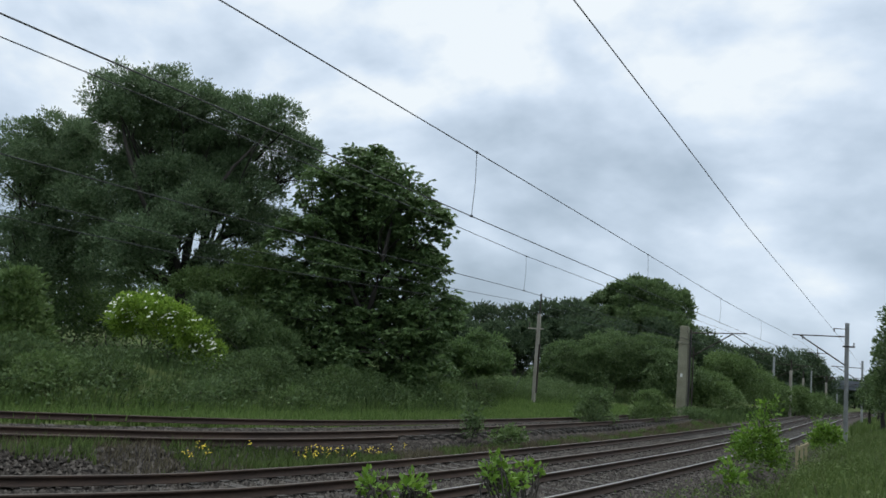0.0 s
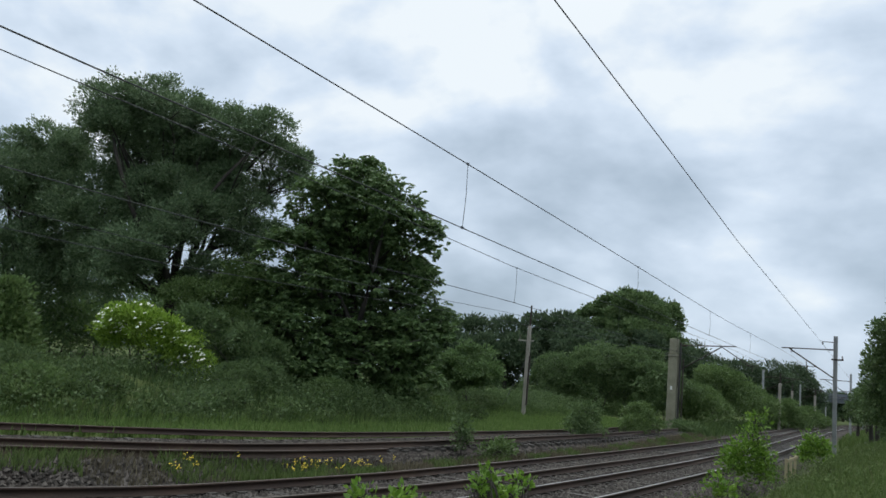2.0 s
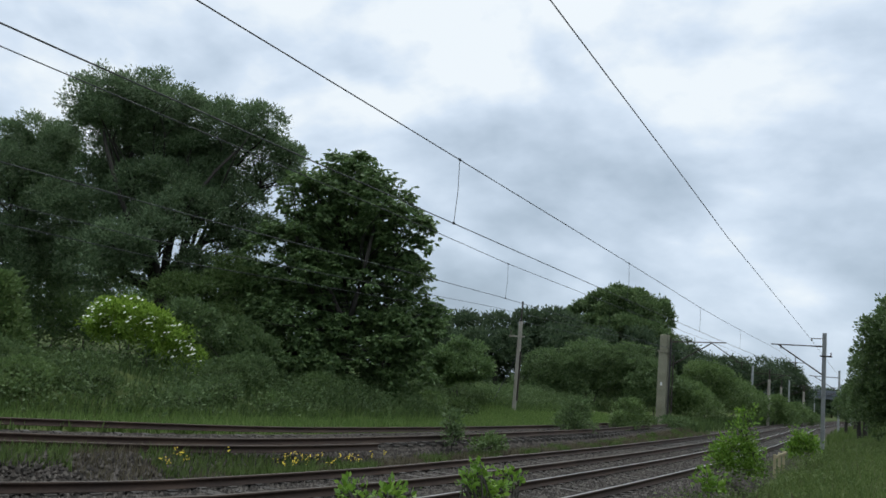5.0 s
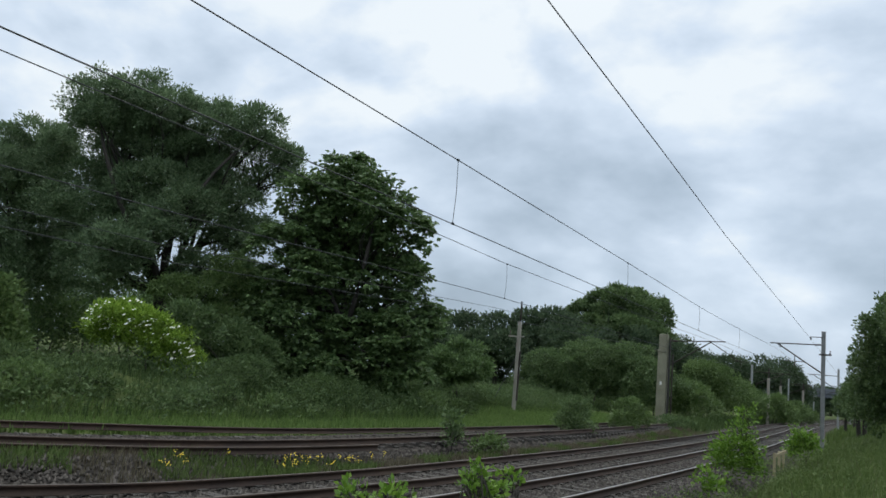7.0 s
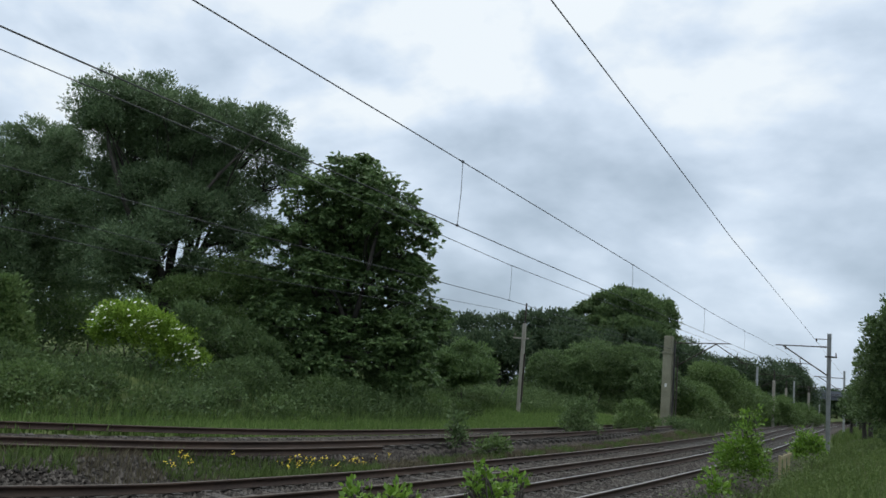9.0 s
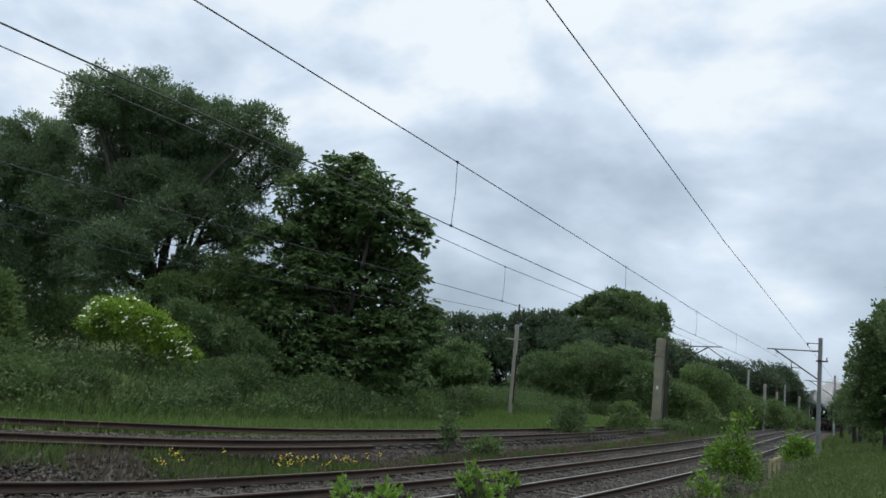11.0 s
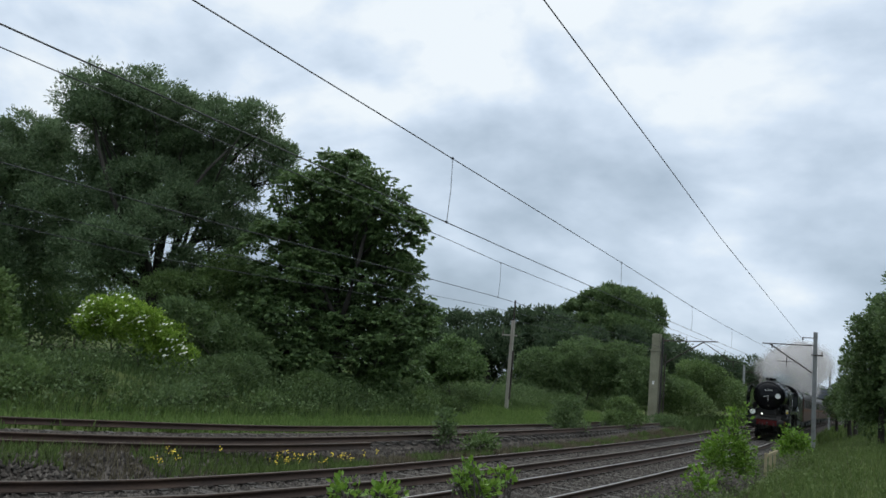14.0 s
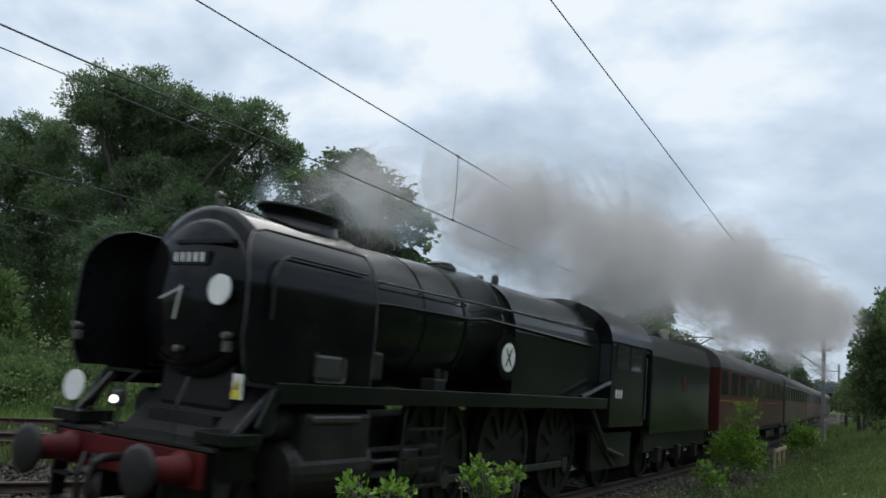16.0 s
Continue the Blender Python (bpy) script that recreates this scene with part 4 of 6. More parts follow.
def verge_weeds():
    x, y, g = scatter(5200, -4.6, 4, 11, 58, 39, lambda x, y: (x - near_x(y) > 1.9) & (lumps(x, y, 0.7, 6.0) + 0.9 * (x - near_x(y) < 3.2) > 0.35))
    n = len(x)
    c = np.stack([x, y, height(x, y) + g.uniform(0.05, 0.32, n)], 1)
    o = g.normal(0, 1, (n, 12, 3)) * np.array((0.11, 0.11, 0.09))
    tagged(link("verge_weeds", leaf_mesh("verge_weeds", (c[:, None] + o).reshape(-1, 3), (o + np.array((0, 0, 0.06))).reshape(-1, 3), 0.085, M["grass"], g, 0.42)), "coarse broad-leaved weeds along the verge", "weeds", kind="stuff")
    x, y, g = scatter(1800, -4, 6, 10, 60, 40, lambda x, y: (x - near_x(y) > 2.6) & (lumps(x, y, 0.9, 2.0) > 0.1))
    blades("seeding_grass", x, y, g, 0.55, 0.004, M["straw"], "pale seeding grass stalks on the verge", 0.35)


verge_weeds()


def ragwort(x, y, n, seed):
    g = np.random.default_rng(seed)
    z = float(height(x, y))
    t = tagged(new("ragwort_plant"), "yellow-flowered ragwort clump beside the siding", "wildflower", "ragwort")
    t.matrix_basis = Matrix.Translation((x, y, z))
    bm, V, F = bmesh.new(), [], []
    for _ in range(n):
        a = Vector((g.normal(0, 0.22), g.normal(0, 0.35), 0))
        b = a * 1.25 + Vector((0, 0, g.uniform(0.2, 0.4)))
        tube(bm, [a, b], 0.006, 4)
        for _ in range(5):
            c = np.array(b) + g.normal(0, 0.035, 3)
            k = len(V)
            V += [c + np.array((math.cos(q) * 0.015, math.sin(q) * 0.011, math.sin(q) * 0.011)) for q in np.linspace(0, 2 * math.pi, 6, endpoint=False)]
            F.append(tuple(range(k, k + 6)))
    tagged(part("stems", bm, M["weed"], t), kind="stuff")
    tagged(link("flowers", np_mesh("flowers", V, F, M["ragwort"]), t, "yellow flower heads"), kind="stuff")


for i, (x, y, n) in enumerate(((-11.6, 15.2, 13), (-11.5, 16.0, 6), (-11.5, 16.8, 4), (-11.4, 17.7, 3), (-12.2, 12.0, 5), (-12.1, 12.7, 2))):
    ragwort(x, y, n, 200 + i)


# ---------------------------------------------------------------- overhead line
def insulator(bm, p, q, r=0.05, mi=0):
    p, q = Vector(p), Vector(q)
    n = 5
    for i in range(n):
        c = p.lerp(q, (i + 0.5) / n)
        d = (q - p).normalized() * 0.012
        tube(bm, [c - d, c, c + d], r, 8, r * 0.7, mi)
    tube(bm, [p, q], r * 0.4, 6, mi=mi)


def portal_mast():
    """Steel mast of the near line with a bracket for the feeder and a hinged cantilever."""
    t = tagged(new("catenary_mast"), "grey steel overhead-line mast with a cantilever arm", "catenary mast", "overhead line masts")
    t.matrix_basis = Matrix.Translation((-3.1, 61, 0))
    bm = bmesh.new()
    for dx, dy0, dy1 in ((-0.13, -0.11, 0.11), (0.118, -0.11, 0.11)):
        box(bm, dx, dx + 0.014, dy0, dy1, -0.9, 7.46)
    box(bm, -0.12, 0.12, -0.006, 0.006, -0.9, 7.46)
    part("column", bm, M["steel"], t)
    bm = tube(bmesh.new(), [(-0.1, 0, 6.53), (-3.4, 0, 6.49)], 0.04, 8)
    part("top_tube", bm, M["old_steel"], t)
    bm = tube(bmesh.new(), [(-0.1, 0, 4.61), (-2.9, 0, 6.46)], 0.045, 8)
    part("diagonal_tube", bm, M["old_steel"], t)
    bm = tube(tube(bmesh.new(), [(-1.8, 0, 5.75), (-1.8, 0, 4.95)], 0.03, 6), [(-1.2, 0, 5.3), (-2.4, 0, 5.32)], 0.025, 6)
    part("registration_arm", bm, M["old_steel"], t)
    bm = bmesh.new()
    insulator(bm, (-0.55, 0, 6.52), (-0.2, 0, 6.53), 0.09)
    part("insulator", bm, M["insulator"], t)
    bm = bmesh.new()
    insulator(bm, (-2.75, 0, 6.5), (-2.75, 0, 6.2), 0.07)
    part("insulator", bm, M["insulator"], t)
    part("bracket", tube(bmesh.new(), [(-0.1, 0, 7.05), (-0.85, 0, 7.05)], 0.03, 6), M["old_steel"], t)
    bm = box(bmesh.new(), -0.26, 0.5, -0.05, 0.05, 5.82, 5.92)
    part("bracket", bm, M["old_steel"], t)
    bm = bmesh.new()
    insulator(bm, (-0.8, 0, 7.05), (-0.8, 0, 6.85), 0.06)
    part("insulator", bm, M["insulator"], t)
    bm = bmesh.new()
    insulator(bm, (0.42, 0, 5.92), (0.42, 0, 6.15), 0.06)
    part("insulator", bm, M["insulator"], t)


def concrete_mast():
    """Thick concrete post of the second line, with a steel channel and cables at its side."""
    t = tagged(new("concrete_mast"), "thick weathered concrete overhead-line post with an arm", "catenary mast", "overhead line masts")
    t.matrix_basis = Matrix.Translation((-13.9, 61, 0))
    bm = bmesh.new()
    box(bm, -0.34, 0.34, -0.3, 0.3, -0.8, 5.5, 0.05)
    box(bm, -0.30, 0.30, -0.28, 0.28, 5.5, 6.67, 0.05)
    part("post", bm, M["concrete"], t)
    bm = box(bmesh.new(), -0.38, 0.38, -0.34, 0.34, 5.32, 5.5, 0.02)
    part("collar", bm, M["concrete"], t)
    bm = box(box(bmesh.new(), 0.42, 0.52, -0.12, 0.12, -0.8, 6.4), 0.66, 0.74, -0.06, 0.06, -0.8, 5.2)
    part("channel", bm, M["old_steel"], t)
    bm = tube(bmesh.new(), [(0.46, -0.1, 6.2), (0.5, -0.2, 3.4), (0.44, -0.1, 1.0), (0.5, -0.1, -0.3)], 0.03, 6)
    part("cable", bm, M["wire"], t)
    bm = tube(bmesh.new(), [(0.5, 0, 6.2), (4.4, 0, 6.36)], 0.04, 8)
    part("top_tube", bm, M["old_steel"], t)
    bm = tube(bmesh.new(), [(0.5, 0, 4.4), (3.4, 0, 6.28)], 0.045, 8)
    part("diagonal_tube", bm, M["old_steel"], t)
    bm = tube(tube(bmesh.new(), [(3.4, 0, 6.26), (5.3, 0, 5.05)], 0.035, 6), [(4.9, 0, 5.05), (6.0, 0, 5.0)], 0.025, 6)
    tube(bm, [(5.5, 0, 5.05), (5.5, 0, 4.6)], 0.025, 6)
    part("registration_arm", bm, M["old_steel"], t)
    bm = bmesh.new()
    insulator(bm, (0.62, 0, 6.2), (0.95, 0, 6.22), 0.08)
    part("insulator", bm, M["insulator"], t)
    bm = box(bmesh.new(), -0.1, 0.05, -0.33, -0.3, 2.9, 3.15)
    part("small_plate", bm, M["plate"], t, "small white plate")


def telegraph_pole(x, y, top, r, label, arms=True):
    z = float(height(x, y))
    t = tagged(new("line_pole"), label, "pole", "line poles")
    t.matrix_basis = Matrix.Translation((x, y, z))
    H = top - z
    part("post", box(bmesh.new(), -r, r, -r, r, -0.4, H * 0.82, 0.02), M["timber"], t)
    part("post_top", tube(bmesh.new(), [(0.02, 0, H * 0.80), (0.03, 0, H)], r * 0.55, 8), M["old_steel"], t, "thin dark steel extension")
    if arms:
        part("cross_arm", box(bmesh.new(), -0.75, 0.35, -0.05, 0.05, H * 0.68, H * 0.68 + 0.09), M["timber"], t)
        bm = bmesh.new()
        insulator(bm, (-0.65, 0, H * 0.69), (-0.65, 0, H * 0.74), 0.05)
        part("insulator", bm, M["insulator"], t)
        part("conduit", box(bmesh.new(), r, r + 0.1, -0.05, 0.05, 0.9, H * 0.55), M["old_steel"], t)
        part("stay", tube(bmesh.new(), [(0, 0.1, H * 0.55), (-1.6, -0.6, 0)], 0.02, 5), M["wire"], t)


portal_mast()
concrete_mast()
telegraph_pole(-20.9, 49.8, 7.5, 0.11, "slim grey lineside pole with a cross arm")
for x, y, top in ((-11.8, 110, 6.7), (-14.9, 118, 6.7), (-13.2, 140, 6.4), (-10.6, 150, 6.2), (-12.2, 172, 6.6)):
    telegraph_pole(x, y, top, 0.16, "distant grey overhead-line post", False)


def far_portal(y, x0, x1, z):
    t = tagged(new("distant_catenary_mast"), "distant overhead-line mast with a cantilever arm", "catenary mast", "overhead line masts")
    t.matrix_basis = Matrix.Translation((x0, y, 0))
    s = math.copysign(1, x1 - x0)
    part("column", box(bmesh.new(), -0.12, 0.12, -0.12, 0.12, -0.6, z + 0.9), M["steel"], t)
    part("top_tube", tube(bmesh.new(), [(0, 0, z), (x1 - x0, 0, z)], 0.05, 6), M["old_steel"], t)
    part("diagonal_tube", tube(bmesh.new(), [(0, 0, z - 1.8), ((x1 - x0) * 0.85, 0, z)], 0.05, 6), M["old_steel"], t)


for y in (112, 160, 205):
    c = float(near_x(y))
    far_portal(y, c + 2.9, c - 0.5, 6.4)
    far_portal(y, c - 7.2, c - 2.6, 6.2)


def wire(name, pts, r, label):
    P = []
    for a, b in zip(pts, pts[1:]):
        n = max(2, int(abs(b[1] - a[1]) / 3))
        P += [Vector(a).lerp(Vector(b), k / n) for k in range(n)]
    P.append(Vector(pts[-1]))
    return tagged(part(name, tube(bmesh.new(), P, r, 6), M["wire"]), label, "overhead wire", "overhead wires")


def spans(cx, zs, ys=(-30, 61, 112, 160, 205)):
    pts = []
    for a, b in zip(ys, ys[1:]):
        for k in range(16):
            y = a + (b - a) * k / 16
            pts.append((float(cx(y)), y, float(np.interp(y, *zs))))
    pts.append((float(cx(ys[-1])), ys[-1], float(np.interp(ys[-1], *zs))))
    return pts


def overhead():
    for off, zc, zk in ((0.1, ((-30, 5, 11, 22, 34, 61), (5.60, 5.63, 5.66, 5.68, 5.68, 6.0)), ((-30, 3, 7, 11, 18, 61), (4.50, 4.545, 4.56, 4.60, 4.64, 5.0))),
                        (-3.45, ((-30, 6, 17, 22, 61), (5.7, 5.66, 5.63, 5.56, 6.0)), ((-30, 6, 8, 17, 22, 61), (4.3, 4.24, 4.25, 4.47, 4.56, 4.7)))):
        cx = lambda y: -6.1 + off + (near_x(y) + 6.0) * np.clip((np.asarray(y, float) - 40) / 30, 0, 1)
        wire("catenary_wire", spans(cx, zc), 0.0085, "dark catenary wire strung above the track")
        wire("contact_wire", spans(cx, zk), 0.008, "dark contact wire above the track")
        for y in ((11.2, 21.6, 32.0, 42.4) if off > 0 else (21.45, 31.9, 42.3)):
            x = float(cx(y))
            za, zb = float(np.interp(y, *zc)), float(np.interp(y, *zk))
            d = wire("dropper", [(x, y, za), (x + 0.03, y - 0.02, (za + zb) / 2), (x, y, zb)], 0.005, "thin dropper between two overhead wires")
            for z in (za, zb):
                b = part("clip", box(bmesh.new(), x - 0.012, x + 0.012, y - 0.03, y + 0.03, z - 0.018, z + 0.018), M["wire"], d)
    wire("feeder_wire", [(-4.0, -30, 7.5), (-4.0, 9.6, 7.41), (-4.0, 16.3, 7.30), (-4.0, 25.2, 7.11), (-3.95, 42.5, 7.03), (-3.9, 61, 6.9), (-4.2, 112, 6.9), (-4.6, 205, 6.9)], 0.0105, "feeder wire along the masts")
    for x, z in ((-13.5, 4.15), (-13.8, 4.55)):
        wire("siding_wire", [(x, -20, z), (x, 12, z - 0.1), (x, 30, z + 0.55), (x, 61, z + 1.2)], 0.008, "overhead wire above the siding")


overhead()


# ---------------------------------------------------------------- far bridge and small things
def bridge():
    t = tagged(new("road_bridge"), "distant dark road bridge across the line", "bridge", kind="structure")
    t.matrix_basis = Matrix.Translation((0, 232, 0))
    # deck and parapet take the colour with the haze mixed in
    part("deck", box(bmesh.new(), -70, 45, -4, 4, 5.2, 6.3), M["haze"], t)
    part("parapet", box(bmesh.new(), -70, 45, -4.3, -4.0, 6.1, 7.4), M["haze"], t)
    for x in (-16.0, 2.5):
        part("abutment", box(bmesh.new(), x - 1.0, x + 1.0, -3.8, 3.8, -0.5, 5.2), M["brick"], t)


bridge()
for i, x in enumerate((-46, -39, -33, -27, -22, -18, 5.5, 10, 16, 24)):
    lob = [(x, 221, 2.2, 4.2, 3.5, 2.9), (x + 3, 224, 1.6, 3.6, 3.2, 2.4)]
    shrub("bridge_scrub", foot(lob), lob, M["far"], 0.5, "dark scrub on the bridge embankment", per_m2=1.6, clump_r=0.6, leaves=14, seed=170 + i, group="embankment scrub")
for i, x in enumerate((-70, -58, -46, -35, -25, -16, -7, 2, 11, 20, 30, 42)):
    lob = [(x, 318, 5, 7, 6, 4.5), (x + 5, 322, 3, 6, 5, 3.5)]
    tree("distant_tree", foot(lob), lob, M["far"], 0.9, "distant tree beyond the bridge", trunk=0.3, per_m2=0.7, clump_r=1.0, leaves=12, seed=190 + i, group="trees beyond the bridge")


def fence(x, y, n):
    t = tagged(new("cable_route_fence"), "short weathered wooden fence beside the line", "fence")
    t.matrix_basis = Matrix.Translation((x, y, float(height(x, y))))
    for i in range(n):
        part("fence_post", box(bmesh.new(), -0.05, 0.05, i * 1.7 - 0.05, i * 1.7 + 0.05, -0.3, 0.88, 0.01), M["post_wood"], t)
    part("rail_board", box(bmesh.new(), 0.05, 0.09, -0.2, (n - 1) * 1.7 + 0.2, 0.74, 0.86, 0.01), M["post_wood"], t)


fence(-3.30, 33.4, 3)
tagged(link("spare_rail", rail_mesh(lambda y: np.interp(y, *NEAR_LINE) + 0.8, 0.0, 6.0, 18.5, 0.23, [M["rail"], M["rail_old"]])), "spare rusty rail lying beside the siding", "rail")


# unseen hedge added behind the camera: closes the verge, darkens the locomotive's reflections
for k in range(9):
    x, y = 10.0 + 1.5 * math.sin(2.1 * k), -24 + 9.0 * k
    lob = [(x, y, 3.2, 3.2, 4.4, 3.0), (x + 1.5, y + 3, 5.2, 2.8, 3.6, 2.6), (x - 0.5, y - 3, 4.6, 2.6, 3.4, 2.6)]
    shrub("hedge_bush", foot(lob), lob, M["hedge"], 0.55, "unseen overgrown hedge bush added to darken reflections on the locomotive", per_m2=1.2, clump_r=0.45, leaves=10, seed=150 + k, group="boundary hedge")


# ---------------------------------------------------------------- the train; every vehicle faces -y, its front at y = 0, rail tops at z = 0
M.update(
    black=material("sooty_black_paint", ((0.003, 0.003, 0.004), (0.006, 0.006, 0.007), (0.011, 0.011, 0.011)), 1.5, 14.0, 0.10, spec=0.20),
    frames=material("oily_black_frames", ((0.005, 0.005, 0.005), (0.012, 0.011, 0.010), (0.028, 0.025, 0.022)), 3.0, 20.0, 0.5, spec=0.3),
    green=material("dark_green_paint", ((0.006, 0.0075, 0.0065), (0.010, 0.012, 0.010), (0.016, 0.018, 0.0155)), 1.0, 12.0, 0.2, spec=0.24),
    red=material("red_buffer_beam_paint", ((0.042, 0.006, 0.006), (0.074, 0.009, 0.009), (0.105, 0.016, 0.015)), 2.0, 16.0, 0.55, spec=0.15),
    motion_steel=material("bright_rod_steel", ((0.05, 0.05, 0.05), (0.13, 0.13, 0.13)), 3.0, 25.0, 0.4, 0.8),
    white=material("white_enamel", ((0.70, 0.70, 0.68), (0.82, 0.82, 0.80)), 5.0, 40.0, 0.45),
    yellow=material("yellow_sign_paint", ((0.60, 0.50, 0.02), (0.70, 0.60, 0.04)), 5.0, 40.0, 0.5),
    orange=material("orange_lining", ((0.28, 0.10, 0.02), (0.36, 0.14, 0.03)), 5.0, 40.0, 0.5),
    rim=material("grey_worn_edge", ((0.035, 0.036, 0.037), (0.075, 0.076, 0.078)), 4.0, 30.0, 0.4, 0.3),
    brass=material("lamp_glass", ((0.04, 0.037, 0.033), (0.12, 0.115, 0.10)), 5.0, 40.0, 0.2),
    maroon=material("maroon_coach_paint", ((0.035, 0.007, 0.006), (0.055, 0.010, 0.009), (0.072, 0.016, 0.013)), 0.8, 9.0, 0.35, spec=0.3),
    roof=material("grey_coach_roof", ((0.05, 0.05, 0.052), (0.09, 0.09, 0.092)), 1.0, 9.0, 0.8),
    coal=material("coal", ((0.006, 0.006, 0.007), (0.02, 0.02, 0.022)), 6.0, 30.0, 0.5, bump=1.0, bump_scale=9),
    pane=material("dark_window_glass", ((0.02, 0.022, 0.024), (0.04, 0.042, 0.045)), 1.0, 5.0, 0.06, spec=0.8),
)


def glow(name, colour, power):
    m = bpy.data.materials.new(name)
    m.use_nodes = True
    b = m.node_tree.nodes["Principled BSDF"]
    b.inputs["Emission Color"].default_value, b.inputs["Emission Strength"].default_value = (*colour, 1), power
    return m


M["lamp_glow"] = glow("lamp_glow", (1.0, 0.97, 0.9), 3.0)


def smoke_material(name, a, b, density):
    m = bpy.data.materials.new(name)
    m.use_nodes = True
    nt = m.node_tree
    nt.nodes.clear()
    N, L = nt.nodes.new, nt.links.new
    out, clear, dif, trl = N("ShaderNodeOutputMaterial"), N("ShaderNodeBsdfTransparent"), N("ShaderNodeBsdfDiffuse"), N("ShaderNodeBsdfTranslucent")
    geo, tc = N("ShaderNodeNewGeometry"), N("ShaderNodeTexCoord")
    ramp = N("ShaderNodeValToRGB")
    ramp.color_ramp.elements[0].color, ramp.color_ramp.elements[1].color = (*a, 1), (*b, 1)
    L(geo.outputs["Random Per Island"], ramp.inputs[0])
    for s in (dif, trl):
        L(ramp.outputs[0], s.inputs[0])
    body = N("ShaderNodeMixShader")
    body.inputs[0].default_value = 0.5
    L(dif.outputs[0], body.inputs[1])
    L(trl.outputs[0], body.inputs[2])
    # each flake thins out from its middle, broken by wisps
    sep, dist = N("ShaderNodeVectorMath"), N("ShaderNodeMath")
    sep.operation, sep.inputs[1].default_value = "DISTANCE", (0.5, 0.5, 0)
    L(tc.outputs["UV"], sep.inputs[0])
    fall = N("ShaderNodeMapRange")
    fall.interpolation_type = "SMOOTHERSTEP"
    fall.inputs["From Min"].default_value, fall.inputs["From Max"].default_value = 0.5, 0.0
    fall.inputs["To Min"].default_value, fall.inputs["To Max"].default_value = 0.0, density
    L(sep.outputs["Value"], fall.inputs["Value"])
    no = N("ShaderNodeTexNoise")
    no.inputs["Scale"].default_value, no.inputs["Detail"].default_value = 0.8, 1.5
    L(tc.outputs["Object"], no.inputs[0])
    wisp = N("ShaderNodeMapRange")
    wisp.inputs["From Min"].default_value, wisp.inputs["From Max"].default_value = 0.25, 0.70
    wisp.inputs["To Min"].default_value = 0.55
    L(no.outputs[0], wisp.inputs["Value"])
    dist.operation = "MULTIPLY"
    L(fall.outputs[0], dist.inputs[0])
    L(wisp.outputs[0], dist.inputs[1])
    mix = N("ShaderNodeMixShader")
    L(dist.outputs[0], mix.inputs[0])
    L(clear.outputs[0], mix.inputs[1])
    L(body.outputs[0], mix.inputs[2])
    L(mix.outputs[0], out.inputs[0])
    return m


M["smoke"] = smoke_material("brown_grey_smoke", (0.52, 0.49, 0.48), (0.76, 0.75, 0.75), 0.24)
M["steam"] = smoke_material("pale_steam", (0.40, 0.48, 0.52), (0.62, 0.70, 0.74), 0.16)


def star(bm, x0, x1, inner, outer, n, wide):
    """Spokes as one star-shaped plate."""
    pts = []
    for k in range(n):
        a = 2 * math.pi * k / n
        h = math.pi / n
        for q, r in ((a - wide, outer), (a + wide, outer), (a + h, inner)):
            pts.append((r * math.cos(q), r * math.sin(q)))
    f, b = [bm.verts.new((x0, *p)) for p in pts], [bm.verts.new((x1, *p)) for p in pts]
    bm.faces.new(f)
    bm.faces.new(b[::-1])
    for k in range(len(pts)):
        bm.faces.new((f[k], b[k], b[(k + 1) % len(pts)], f[(k + 1) % len(pts)]))
    return fix(bm)


def wheelset(name, parent, y, r, spokes, holes=0):
    """An axle with two wheels, each with a tyre, a thin web and spokes."""
    w = 0.13
    ob = part(name, tube(bmesh.new(), [(-0.72, 0, 0), (0.72, 0, 0)], 0.09, 10), M["frames"], parent)
    ob.matrix_basis = Matrix.Translation((0, y, r))
    if parent.parent:
        return ob
    for s in (-1, 1):
        x = s * 0.70
        prof = [(r * 1.035, x - s * 0.03), (r * 1.035, x), (r, x + s * 0.005), (r, x + s * w), (r * 0.86, x + s * w), (r * 0.86, x + s * 0.07), (0.03, x + s * 0.07), (0.03, x + s * 0.03), (r * 0.86, x + s * 0.03), (r * 0.86, x - s * 0.03)]
        wheel = part("wheel", fix(revolve(bmesh.new(), prof, 28, "x", 0, closed=True)), M["frames"], ob)
        if holes:
            part("spokes", star(bmesh.new(), x + s * 0.072, x + s * 0.11, r * 0.3, r * 0.855, spokes, 0.09), M["frames"], ob)
    return ob


def arch(bm, y0, y1, half, z_side, z_top, z0, n=14, mi=0, thick=None):
    """A vehicle's body: straight sides to z_side, then an arched roof; solid."""
    sec = [(half, z0), (half, z_side)]
    for k in range(1, n):
        a = math.pi * k / n
        sec.append((half * math.cos(a), z_side + (z_top - z_side) * math.sin(a)))
    sec += [(-half, z_side), (-half, z0)]
    rings = [[bm.verts.new((x, y, z)) for x, z in sec] for y in (y0, y1)]
    k = len(sec)
    for i in range(k):
        bm.faces.new((rings[0][i], rings[0][(i + 1) % k], rings[1][(i + 1) % k], rings[1][i])).material_index = mi
    bm.faces.new(rings[0]).material_index = mi
    bm.faces.new(rings[1][::-1]).material_index = mi
    return fix(bm)


